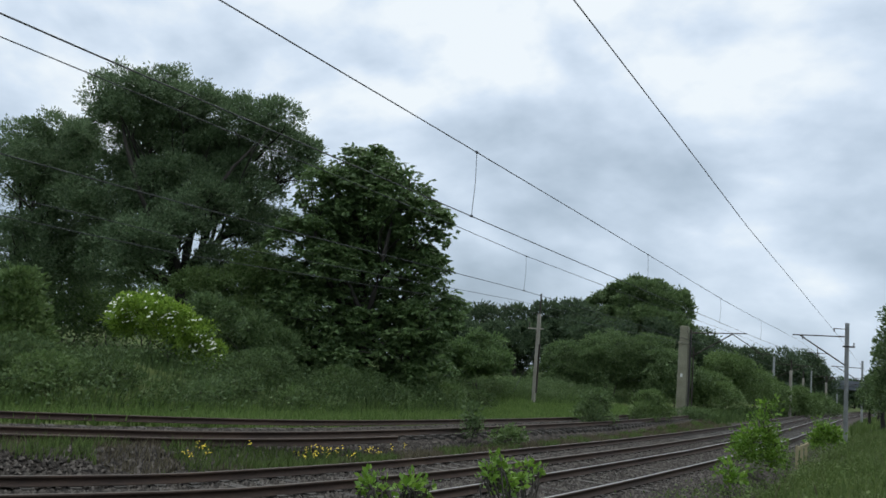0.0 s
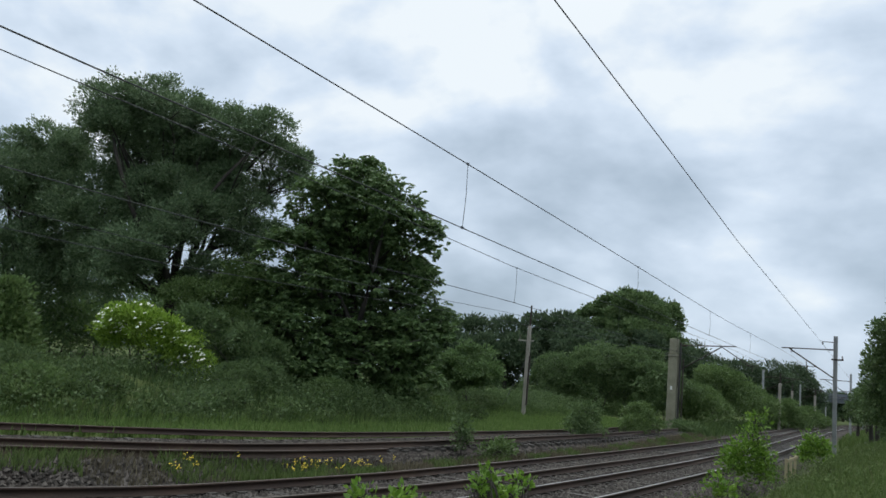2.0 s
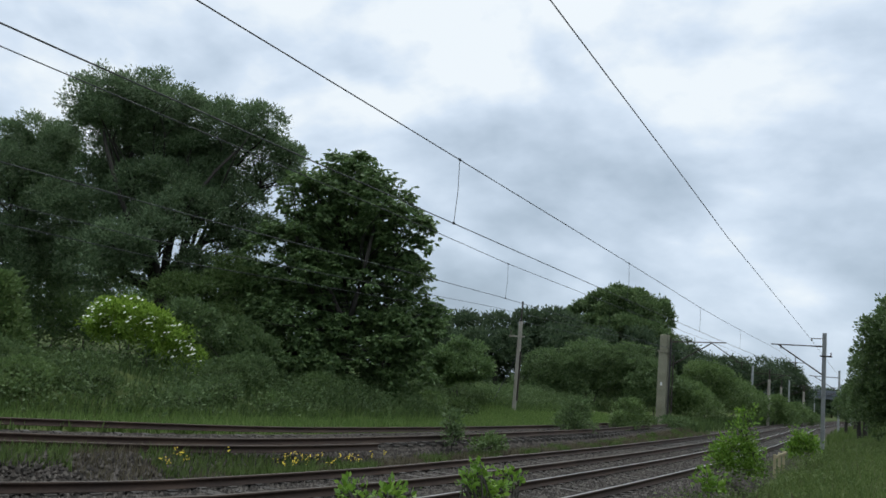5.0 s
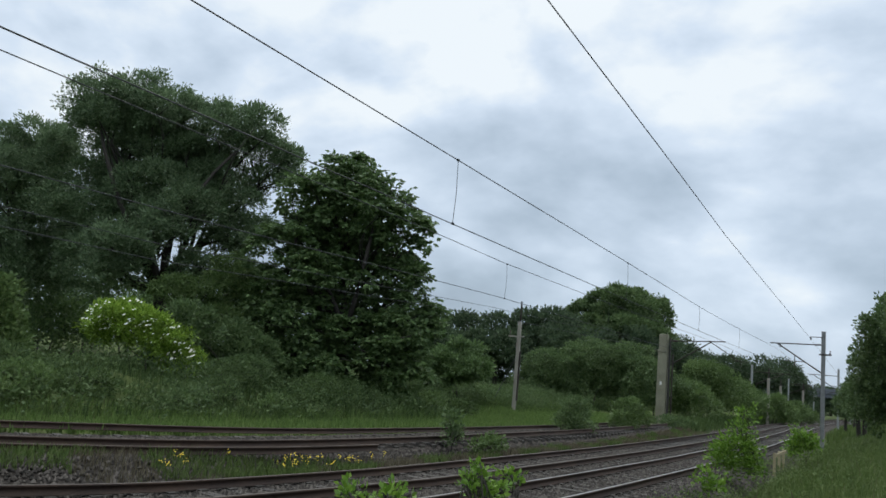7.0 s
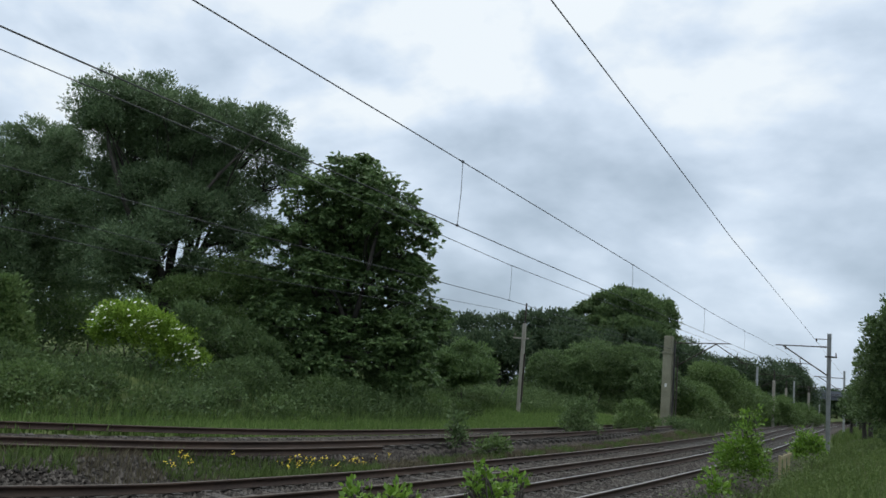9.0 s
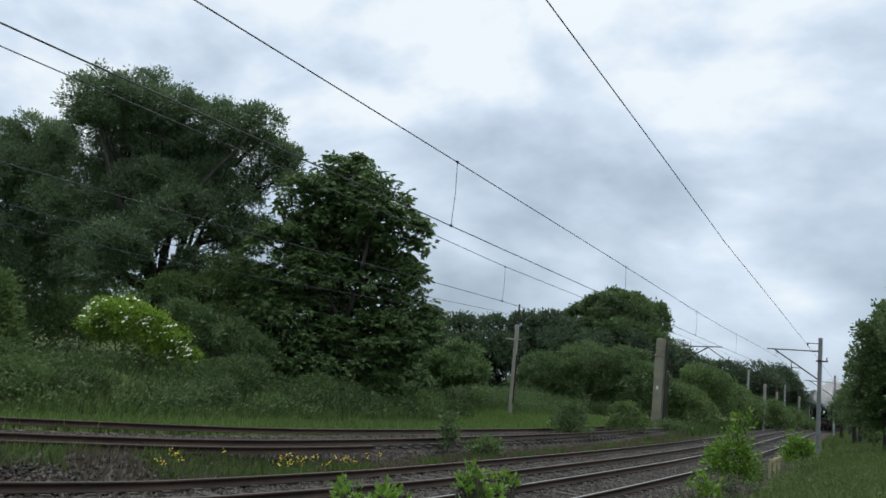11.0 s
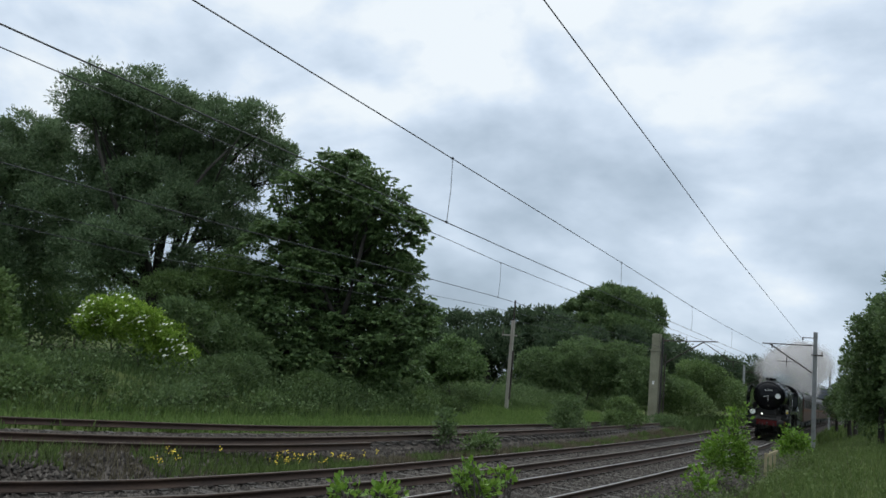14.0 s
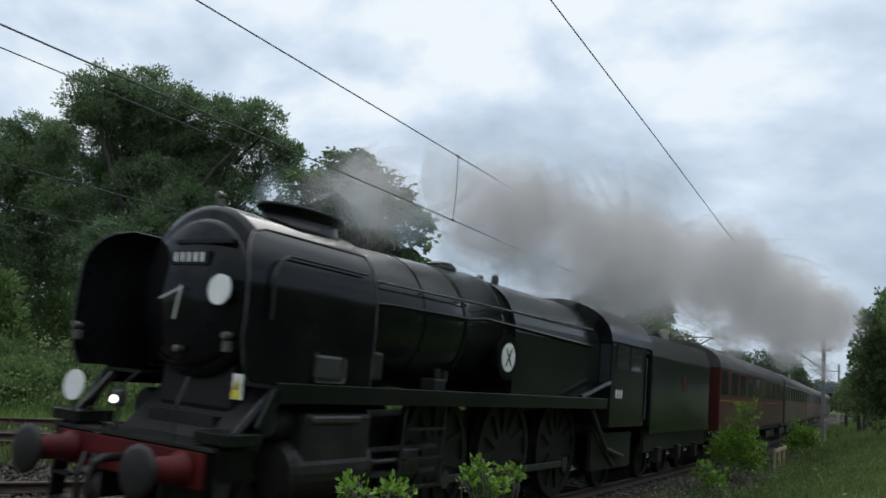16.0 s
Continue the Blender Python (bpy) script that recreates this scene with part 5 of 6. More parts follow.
def buffers(parent, y, s):
    """Two buffers; s is the way they point."""
    for x in (-0.865, 0.865):
        b = part("buffer", revolve(bmesh.new(), [(0.17, y), (0.17, y + s * 0.05), (0.13, y + s * 0.08), (0.12, y + s * 0.34), (0.06, y + s * 0.35), (0.06, y + s * 0.47)], 16, "y", 0, (x, 0, 1.05)), M["red"], parent, "red buffer housing", True)
        part("buffer_head", revolve(bmesh.new(), [(0.05, y + s * 0.45), (0.24, y + s * 0.49), (0.25, y + s * 0.52), (0.19, y + s * 0.545), (0.01, y + s * 0.555)], 24, "y", 0, (x, 0, 1.05)), M["frames"], b, "dark steel buffer head", True)


def disc(parent, x, y, z, r, mat, name, label):
    return part(name, revolve(bmesh.new(), [(0.01, y - 0.012), (r, y - 0.012), (r, y + 0.012), (0.01, y + 0.012)], 28, "y", 0, (x, 0, z)), mat, parent, label)


def hose(parent, x, y, z):
    part("brake_hose", tube(bmesh.new(), [(x, y, z), (x, y - 0.12, z + 0.05), (x + 0.02, y - 0.2, z - 0.15), (x + 0.03, y - 0.18, z - 0.42), (x, y - 0.1, z - 0.5)], 0.032, 8), M["frames"], parent, "", True)


def build_locomotive():
    t = tagged(new("steam_locomotive"), "black and dark green express steam locomotive with smoke deflectors", "steam locomotive")
    # front end
    part("buffer_beam", box(bmesh.new(), -1.14, 1.14, 0.55, 0.60, 0.88, 1.22, 0.01), M["red"], t, "red painted buffer beam")
    buffers(t, 0.55, -1)
    hook = tube(tube(bmesh.new(), [(0, 0.55, 1.05), (0, 0.3, 1.05), (0, 0.22, 1.0), (0, 0.24, 0.93)], 0.045, 8), [(0, 0.28, 0.95), (0.05, 0.26, 0.7), (0, 0.26, 0.5), (-0.05, 0.26, 0.7), (0, 0.28, 0.95)], 0.022, 6)
    part("coupling_hook", hook, M["frames"], t, "", True)
    for x in (-0.45, 0.42, -0.28):
        hose(t, x, 0.55, 0.98)
    bm = bmesh.new()
    box(bm, -1.25, 1.25, 0.55, 1.15, 1.24, 1.275)
    v = [bm.verts.new(p) for p in ((-0.8, 1.1, 1.27), (0.8, 1.1, 1.27), (0.8, 1.75, 1.95), (-0.8, 1.75, 1.95), (-0.8, 1.12, 1.24), (0.8, 1.12, 1.24), (0.8, 1.78, 1.92), (-0.8, 1.78, 1.92))]
    for f in ((0, 1, 2, 3), (7, 6, 5, 4), (0, 4, 5, 1), (1, 5, 6, 2), (2, 6, 7, 3), (3, 7, 4, 0)):
        bm.faces.new([v[i] for i in f])
    part("front_platform", fix(bm), M["frames"], t)
    for s in (-1, 1):
        bm = tube(bmesh.new(), [(s * 1.22, 0.68, 1.27), (s * 1.24, 0.98, 1.55), (s * 1.27, 1.25, 1.84)], 0.05, 6)
        box(bm, s * 1.25 - 0.05, s * 1.25 + 0.05, 0.62, 1.05, 0.98, 1.26)
        part("front_stay", bm, M["black"], t)
        bm = bmesh.new()
        for z in (0.45, 0.72):
            box(bm, s * 1.1 - 0.16, s * 1.1 + 0.16, 0.62, 0.8, z, z + 0.03)
        box(bm, s * 1.24, s * 1.27, 0.62, 0.8, 0.4, 1.0)
        part("front_step", bm, M["frames"], t)
        bm = tube(bmesh.new(), [(s * 0.55, 0.66, 1.27), (s * 0.52, 0.68, 1.62), (s * 0.40, 0.9, 1.9)], 0.014, 6)
        part("lamp_bracket", bm, M["frames"], t)
    # frames, cylinders
    for x in (-0.54, 0.54):
        part("main_frame", box(bmesh.new(), x - 0.02, x + 0.02, 0.6, 13.2, 0.55, 1.22), M["frames"], t)
    part("frame_stretcher", box(bmesh.new(), -0.52, 0.52, 1.2, 13.0, 0.9, 1.5), M["frames"], t)
    for s in (-1, 1):
        a = 1.0 * s
        bm = revolve(bmesh.new(), [(0.02, 1.62), (0.27, 1.62), (0.34, 1.68), (0.34, 3.0), (0.27, 3.06), (0.02, 3.06)], 24, "y", 0, (s * 1.02, 0, 0.98))
        revolve(bm, [(0.02, 1.5), (0.17, 1.5), (0.2, 1.56), (0.2, 3.1), (0.17, 3.16), (0.02, 3.16)], 18, "y", 0, (s * 0.98, 0, 1.5))
        box(bm, min(s * 0.72, s * 1.33), max(s * 0.72, s * 1.33), 1.75, 2.95, 1.05, 1.62, 0.05)
        part("cylinder", fix(bm), M["frames"], t)
        part("valve_cover", box(bmesh.new(), s * 1.30 - 0.06, s * 1.30 + 0.06, 1.85, 2.7, 1.50, 1.60, 0.03), M["motion_steel"], t, "worn bare metal cylinder cover")
        bm = box(box(bmesh.new(), s * 1.02 - 0.06, s * 1.02 + 0.06, 3.1, 4.9, 1.12, 1.18), s * 1.02 - 0.06, s * 1.02 + 0.06, 3.1, 4.9, 0.80, 0.86)
        part("slide_bar", bm, M["motion_steel"], t)
        part("crosshead", box(bmesh.new(), s * 1.02 - 0.09, s * 1.02 + 0.09, 4.0, 4.4, 0.84, 1.14, 0.02), M["motion_steel"], t)
        part("piston_rod", tube(bmesh.new(), [(s * 1.02, 3.0, 0.99), (s * 1.02, 4.1, 0.99)], 0.04, 8), M["motion_steel"], t)
        bm = bmesh.new()
        for y in (3.75, 4.75):
            tube(bm, [(s * 1.28, y, 1.78), (s * 1.30, y - 0.1, 0.62)], 0.022, 6)
        for z in (0.66, 1.02, 1.4):
            box(bm, s * 1.29 - 0.06, s * 1.29 + 0.06, 3.72, 4.68, z, z + 0.03)
        part("step_ladder", bm, M["frames"], t, "black footsteps below the running plate")
        # running plate
        bm = box(bmesh.new(), min(s * 0.75, s * 1.36), max(s * 0.75, s * 1.36), 1.20, 11.0, 1.86, 1.90)
        box(bm, s * 1.36 - 0.02, s * 1.36 + 0.02, 1.20, 11.0, 1.72, 1.93, 0.008)
        box(bm, s * 1.36 - 0.02, s * 1.36 + 0.02, -0.42, 0.02, -0.07, 0.07, 0.006, m=Matrix.Translation((0, 1.22, 1.82)) @ pose(0, 0, 0, 62))
        box(bm, min(s * 0.9, s * 1.38), max(s * 0.9, s * 1.38), 0.60, 1.06, 1.30, 1.42, 0.01)
        part("running_plate", bm, M["green"], t, "dark green running plate with a deep valance")
        # smoke deflector: a flat sheet whose top leans in, its upper front corner rounded
        lean = ([1.9, 2.6, 2.95, 3.2, 3.38, 3.50], [1.33, 1.34, 1.325, 1.27, 1.17, 1.06])
        zs = [1.92, 2.1, 2.35, 2.6, 2.8, 2.95, 3.08, 3.18, 3.28, 3.37, 3.44, 3.50]
        def front(z):
            return 0.66 + 0.42 - math.sqrt(max(0.0, 0.42 ** 2 - max(0.0, z - 3.08) ** 2)) + 0.5 * max(0.0, 2.2 - z)
        def skin(z, dx=0.0):
            return s * (float(np.interp(z, *lean)) + dx)
        bm = bmesh.new()
        for dx, flip in ((0.0, False), (-0.02, True)):
            g = [[bm.verts.new((skin(z, dx), front(z) + (2.82 - front(z)) * q, z)) for z in zs] for q in (0, 0.12, 0.3, 0.5, 0.75, 1)]
            for p in range(5):
                for k in range(len(zs) - 1):
                    f = (g[p][k], g[p][k + 1], g[p + 1][k + 1], g[p + 1][k])
                    bm.faces.new(f[::-1] if flip else f)
        d = part("smoke_deflector", bm, M["black"], t, "large black smoke deflector plate", True)
        part("deflector_handrail", tube(bmesh.new(), [(skin(2.55, 0.05), 0.98, 2.55), (skin(3.0, 0.05), 0.98, 3.0), (skin(3.16, 0.05), 1.08, 3.16), (skin(3.24, 0.05), 1.25, 3.24), (skin(3.24, 0.05), 2.6, 3.24)], 0.016, 6), M["frames"], d)
        rim = [(skin(z, 0.004), front(z) - 0.004, z) for z in zs] + [(skin(3.5, 0.004), y, 3.504) for y in (1.4, 1.9, 2.4, 2.82)] + [(skin(z, 0.004), 2.824, z) for z in zs[::-1]]
        part("edge_bead", tube(bmesh.new(), rim, 0.011, 6), M["rim"], d, "thin paler beading round the plate")
        # bright plate added to imitate a pale reflection on the sheet
        part("step_cover", box(bmesh.new(), s * 1.33 - 0.02, s * 1.33 + 0.02, 1.75, 2.3, 1.95, 2.28, 0.06), M["motion_steel"], d, "bright steel patch standing in for a reflection on the plate")
    # smokebox and boiler
    zc = 2.86
    part("smokebox", revolve(bmesh.new(), [(0.90, 1.22), (0.97, 1.26), (0.985, 1.32), (0.985, 3.2), (1.0, 3.22), (1.0, 3.3), (0.985, 3.32)], 48, "y", 0, (0, 0, zc)), M["black"], t, "sooty black smokebox", True)
    sad = box(bmesh.new(), -0.6, 0.6, 1.35, 3.1, 1.5, 2.3, 0.1)
    part("smokebox_saddle", sad, M["frames"], t)
    door = part("smokebox_door", revolve(bmesh.new(), [(0.84, 1.225), (0.84, 1.19), (0.78, 1.16), (0.6, 1.105), (0.35, 1.06), (0.02, 1.04)], 44, "y", 0, (0, 0, zc - 0.03)), M["black"], t, "domed black smokebox door", True)
    part("door_handle", tube(tube(bmesh.new(), [(0.0, 0.98, zc + 0.02), (-0.03, 0.96, zc - 0.36)], 0.010, 6), [(0.0, 1.0, zc), (-0.30, 0.96, zc - 0.14)], 0.009, 6), M["plate"], door, "pale steel door handles")
    part("door_strap", box(box(bmesh.new(), -0.3, 0.62, 1.07, 1.14, zc + 0.50, zc + 0.54), 0.55, 0.86, 1.12, 1.24, zc - 0.1, zc + 0.1), M["black"], door)
    pl = part("cast_plate", box(bmesh.new(), -0.30, 0.30, 1.04, 1.07, zc + 0.25, zc + 0.42, 0.01), M["black"], door, "black plate with white raised bars")
    for k in range(5):
        x = -0.24 + 0.105 * k
        part("plate_bar", box(bmesh.new(), x + 0.012, x + 0.046, 1.028, 1.04, zc + 0.285, zc + 0.390), M["white"], pl, "white raised bar")
    bm = revolve(bmesh.new(), [(0.02, 0.98), (0.035, 0.98), (0.045, 1.0), (0.045, 1.1), (0.02, 1.1)], 14, "y", 0, (0.02, 0, zc - 0.68))
    part("headlamp", bm, M["brass"], t, "small electric lamp", True)
    for x, y, z in ((-1.18, 0.60, 2.35), (1.18, 0.60, 2.35), (0.0, 1.36, 3.98)):
        part("headlamp", box(revolve(bmesh.new(), [(0.01, y - 0.04), (0.035, y - 0.04), (0.042, y), (0.03, y + 0.06), (0.01, y + 0.06)], 12, "y", 0, (x, 0, z)), x - 0.035, x + 0.035, y - 0.01, y + 0.06, z - 0.16, z - 0.05, 0.008), M["brass"], t, "small electric lamp")
    # the lit lamp on the platform: a grey case with a glowing lens
    lamp = part("lit_headlamp", tube(box(bmesh.new(), -0.41, -0.29, 0.60, 0.72, 1.52, 1.70, 0.03), [(-0.35, 0.66, 1.70), (-0.35, 0.66, 1.76)], 0.035, 8), M["rim"], t, "grey-cased lit headlamp")
    part("lens", revolve(bmesh.new(), [(0.01, 0.575), (0.036, 0.58), (0.044, 0.60), (0.01, 0.602)], 16, "y", 0, (-0.35, 0, 1.60)), M["lamp_glow"], lamp, "glowing lamp lens")
    part("lamp_post", tube(bmesh.new(), [(-0.35, 0.67, 1.27), (-0.35, 0.67, 1.52)], 0.02, 6), M["frames"], t)
    part("lamp_stand", tube(bmesh.new(), [(0.0, 1.36, 3.8), (0.0, 1.38, 3.92)], 0.03, 6), M["frames"], t)
    disc(t, 0.60, 0.98, zc - 0.02, 0.165, M["white"], "headcode_disc", "round white headcode disc")
    disc(t, -0.92, 0.50, 1.70, 0.165, M["white"], "headcode_disc", "round white headcode disc")
    for ends in ([(0.60, 1.2, zc - 0.3), (0.60, 1.0, zc)], [(-0.92, 0.56, 1.24), (-0.92, 0.52, 1.72)]):
        part("disc_bracket", tube(bmesh.new(), ends, 0.018, 6), M["frames"], t)
    sg = part("warning_sign", box(bmesh.new(), 1.14, 1.27, 0.80, 0.82, 1.74, 1.99), M["white"], t, "white plate with a yellow triangle")
    bm = bmesh.new()
    v = [bm.verts.new(p) for p in ((1.15, 0.793, 1.83), (1.26, 0.793, 1.83), (1.205, 0.793, 1.97))]
    bm.faces.new(v)
    bmesh.ops.solidify(bm, geom=bm.faces[:], thickness=0.004)
    box(bm, 1.15, 1.26, 0.79, 0.797, 1.75, 1.82)
    part("warning_triangle", bm, M["yellow"], sg, "yellow triangle")
    bm = revolve(bmesh.new(), [(0.56, 3.72), (0.46, 3.82), (0.42, 3.9), (0.43, 3.98), (0.50, 4.02), (0.50, 4.07), (0.40, 4.08), (0.36, 4.0), (0.1, 3.9)], 32, "z")
    bmesh.ops.transform(bm, verts=bm.verts, matrix=Matrix.Translation((0, 2.78, 0)) @ Matrix.Diagonal((0.78, 1.5, 1, 1)))
    part("chimney", bm, M["black"], t, "low oval black chimney", True)
    boiler = part("boiler", revolve(bmesh.new(), [(0.93, 3.32), (0.94, 3.36), (0.99, 5.2), (1.03, 7.1)], 48, "y", 0, (0, 0, zc)), M["green"], t, "dark green boiler cladding", True)
    bm = bmesh.new()
    for y, r in ((3.42, 0.945), (4.5, 0.975), (5.6, 1.005), (6.8, 1.03)):
        revolve(bm, [(r, y - 0.03), (r + 0.008, y - 0.03), (r + 0.008, y + 0.03), (r, y + 0.03)], 48, "y", 0, (0, 0, zc), closed=True)
    part("boiler_band", bm, M["black"], boiler)
    part("firebox", arch(bmesh.new(), 7.1, 11.2, 1.10, 2.95, 3.86, 1.9, 18), M["green"], t, "dark green firebox casing")
    part("dome_casing", revolve(bmesh.new(), [(0.30, 3.75), (0.28, 3.9), (0.2, 3.97), (0.02, 4.0)], 20, "z", 0, (0, 6.3, 0)), M["green"], t, "", True)
    bm = bmesh.new()
    for x, y in ((-0.16, 8.0), (0.16, 8.0)):
        revolve(bm, [(0.07, 3.8), (0.07, 3.98), (0.04, 4.02)], 12, "z", 0, (x, y, 0))
    part("safety_valve", bm, M["motion_steel"], t)
    for s in (-1, 1):
        bm = tube(bmesh.new(), [(s * 0.96, 2.9, 3.25), (s * 1.03, 7.0, 3.28), (s * 1.08, 10.7, 3.30)], 0.018, 6)
        for y in (3.4, 4.4, 5.4, 6.4, 7.6, 8.8, 10.0):
            tube(bm, [(s * 0.85, y, 3.22), (s * 1.0, y, 3.27)], 0.015, 5)
        part("handrail", bm, M["motion_steel"], t, "steel handrail along the boiler")
        part("steam_pipe", tube(bmesh.new(), [(s * 1.0, 2.9, 2.95), (s * 1.05, 3.6, 2.98), (s * 1.07, 5.6, 3.0), (s * 1.1, 6.0, 3.05), (s * 1.14, 10.6, 2.95)], 0.03, 8), M["black"], t)
        part("steam_chest_cover", box(bmesh.new(), s * 1.02 - 0.15, s * 1.02 + 0.15, 3.05, 3.3, 2.0, 2.35, 0.03), M["frames"], t)
        bm = box(bmesh.new(), s * 1.15 - 0.12, s * 1.15 + 0.12, 4.4, 4.7, 1.92, 2.08, 0.02)
        tube(bm, [(s * 1.2, 4.55, 2.08), (s * 1.2, 4.55, 2.22)], 0.05, 8)
        tube(bm, [(s * 1.2, 4.75, 2.05), (s * 1.2, 4.75, 2.2)], 0.05, 8)
        part("lubricator", bm, M["frames"], t)
        b = part("nameplate_badge", revolve(bmesh.new(), [(0.01, s * 1.16), (0.37, s * 1.16), (0.37, s * 1.20), (0.01, s * 1.20)], 28, "x", 0, (0, 6.7, 2.5)), M["black"], t, "round badge with a pale centre")
        part("badge_face", revolve(bmesh.new(), [(0.01, s * 1.202), (0.23, s * 1.202), (0.23, s * 1.21), (0.01, s * 1.21)], 28, "x", 0, (0, 6.7, 2.5)), M["plate"], b)
        bm = bmesh.new()
        for q in (-1, 1):
            tube(bm, [(s * 1.213, 6.7 - 0.10, 2.5 - q * 0.14), (s * 1.213, 6.7 + 0.10, 2.5 + q * 0.14)], 0.015, 5)
        part("badge_emblem", bm, M["green"], b)
        part("badge_bracket", box(bmesh.new(), s * 1.02 - 0.13, s * 1.02 + 0.13, 6.5, 6.9, 2.35, 2.65), M["black"], b)
    # cab
    part("cab_body", arch(bmesh.new(), 11.2, 13.5, 1.36, 3.05, 3.93, 1.35, 16), M["green"], t, "dark green cab with an arched roof")
    part("cab_roof", arch(bmesh.new(), 11.1, 13.95, 1.38, 3.12, 3.97, 3.08, 16), M["black"], t)
    for s in (-1, 1):
        for y in (11.5, 12.4):
            w = part("cab_window", box(bmesh.new(), s * 1.365 - 0.01, s * 1.365 + 0.01, y, y + 0.75, 2.55, 3.1, 0.004), M["pane"], t)
        part("cab_marking", box(box(box(bmesh.new(), s * 1.37 - 0.006, s * 1.37 + 0.006, 11.5, 11.58, 1.95, 2.12), s * 1.37 - 0.006, s * 1.37 + 0.006, 11.66, 11.74, 1.95, 2.12), s * 1.37 - 0.006, s * 1.37 + 0.006, 11.82, 11.90, 1.95, 2.12), M["plate"], t, "pale painted bars")
        part("front_window", box(bmesh.new(), s * 1.22 - 0.11, s * 1.22 + 0.11, 11.17, 11.205, 2.25, 3.05), M["pane"], t)
        bm = tube(bmesh.new(), [(s * 1.30, 9.7, 1.92), (s * 1.33, 11.15, 2.25)], 0.06, 6)
        part("cab_stay", bm, M["green"], t)
        part("cab_handrail", tube(bmesh.new(), [(s * 1.38, 13.52, 1.5), (s * 1.38, 13.52, 2.9)], 0.02, 6), M["motion_steel"], t)
        part("injector_pipe", tube(tube(bmesh.new(), [(s * 1.2, 10.6, 1.7), (s * 1.25, 11.4, 0.9), (s * 1.2, 12.6, 0.7)], 0.05, 8), [(s * 1.1, 10.9, 1.3), (s * 1.15, 12.2, 0.5)], 0.04, 8), M["motion_steel"], t)
    axles = []
    wheelset("bogie_wheelset", t, 1.75, 0.47, 10)
    wheelset("bogie_wheelset", t, 3.55, 0.47, 10)
    for y in (5.3, 7.55, 9.8):
        axles.append(wheelset("driving_wheelset", t, y, 0.94, 11, 1))
    wheelset("trailing_wheelset", t, 12.3, 0.55, 10)
    rods = []
    for s in (-1, 1):
        bm = box(bmesh.new(), s * 0.96 - 0.03, s * 0.96 + 0.03, -2.25, 2.25, -0.055, 0.055, 0.01)
        for y in (-2.25, 0, 2.25):
            revolve(bm, [(0.01, s * 0.96 - 0.05), (0.13, s * 0.96 - 0.05), (0.13, s * 0.96 + 0.05), (0.01, s * 0.96 + 0.05)], 14, "x", 0, (0, y, 0))
        rods.append(part("coupling_rod", fix(bm), M["motion_steel"], t, "bright steel coupling rod"))
    for s in (-1, 1):
        part("bogie_frame", box(bmesh.new(), s * 0.59 - 0.03, s * 0.59 + 0.03, 1.2, 4.1, 0.35, 0.75), M["frames"], t)
        part("trailing_frame", box(bmesh.new(), s * 1.08 - 0.04, s * 1.08 + 0.04, 10.9, 13.4, 0.45, 1.2), M["frames"], t)
    return t, axles, rods


def build_tender():
    t = tagged(new("tender"), "dark green high-sided tender loaded with coal", "tender")
    part("tank_body", box(bmesh.new(), -1.36, 1.36, 0.2, 6.7, 1.28, 3.05, 0.05), M["green"], t, "dark green tank sides")
    bm = bmesh.new()
    for s in (-1, 1):
        v = [bm.verts.new(p) for p in ((s * 1.36, 0.2, 3.0), (s * 1.36, 6.7, 3.0), (s * 1.22, 6.6, 3.5), (s * 1.22, 0.3, 3.5), (s * 1.32, 0.2, 3.0), (s * 1.32, 6.7, 3.0), (s * 1.18, 6.6, 3.5), (s * 1.18, 0.3, 3.5))]
        for f in ((0, 1, 2, 3), (7, 6, 5, 4), (0, 4, 5, 1), (1, 5, 6, 2), (2, 6, 7, 3), (3, 7, 4, 0)):
            bm.faces.new([v[i] for i in f])
    part("side_sheet", fix(bm), M["green"], t)
    g = np.random.default_rng(9)
    bm = bmesh.new()
    for _ in range(90):
        r = g.uniform(0.12, 0.28)
        y = g.uniform(0.6, 4.6)
        q = bmesh.ops.create_icosphere(bm, subdivisions=1, radius=r)["verts"]
        bmesh.ops.transform(bm, verts=q, matrix=Matrix.Translation((g.uniform(-0.95, 0.95), y, 3.1 + g.uniform(0, 0.5) * (1 - abs(y - 2.6) / 3))) @ Euler(g.uniform(0, 3, 3)).to_matrix().to_4x4())
    part("coal_load", bm, M["coal"], t, "heap of black coal")
    part("rear_plate", box(bmesh.new(), -1.2, 1.2, 6.2, 6.7, 3.0, 3.45, 0.05), M["black"], t)
    part("frame", box(box(bmesh.new(), -1.2, -1.12, 0.3, 6.9, 0.7, 1.28), 1.12, 1.2, 0.3, 6.9, 0.7, 1.28), M["frames"], t)
    part("valance", box(box(bmesh.new(), -1.36, -1.32, 0.2, 6.8, 1.16, 1.30), 1.32, 1.36, 0.2, 6.8, 1.16, 1.30), M["green"], t)
    part("buffer_beam", box(bmesh.new(), -1.25, 1.25, 6.9, 6.96, 0.8, 1.28), M["frames"], t)
    for y in (1.4, 3.4, 5.4):
        wheelset("wheelset", t, y, 0.55, 10)
        for s in (-1, 1):
            part("axle_box", box(bmesh.new(), s * 1.2 - 0.12, s * 1.2 + 0.12, y - 0.16, y + 0.16, 0.42, 0.8, 0.02), M["frames"], t)
    for s in (-1, 1):
        part("crest", box(bmesh.new(), s * 1.363 - 0.006, s * 1.363 + 0.006, 3.3, 3.6, 2.2, 2.6, 0.003), M["maroon"], t, "small faded crest")
    return t


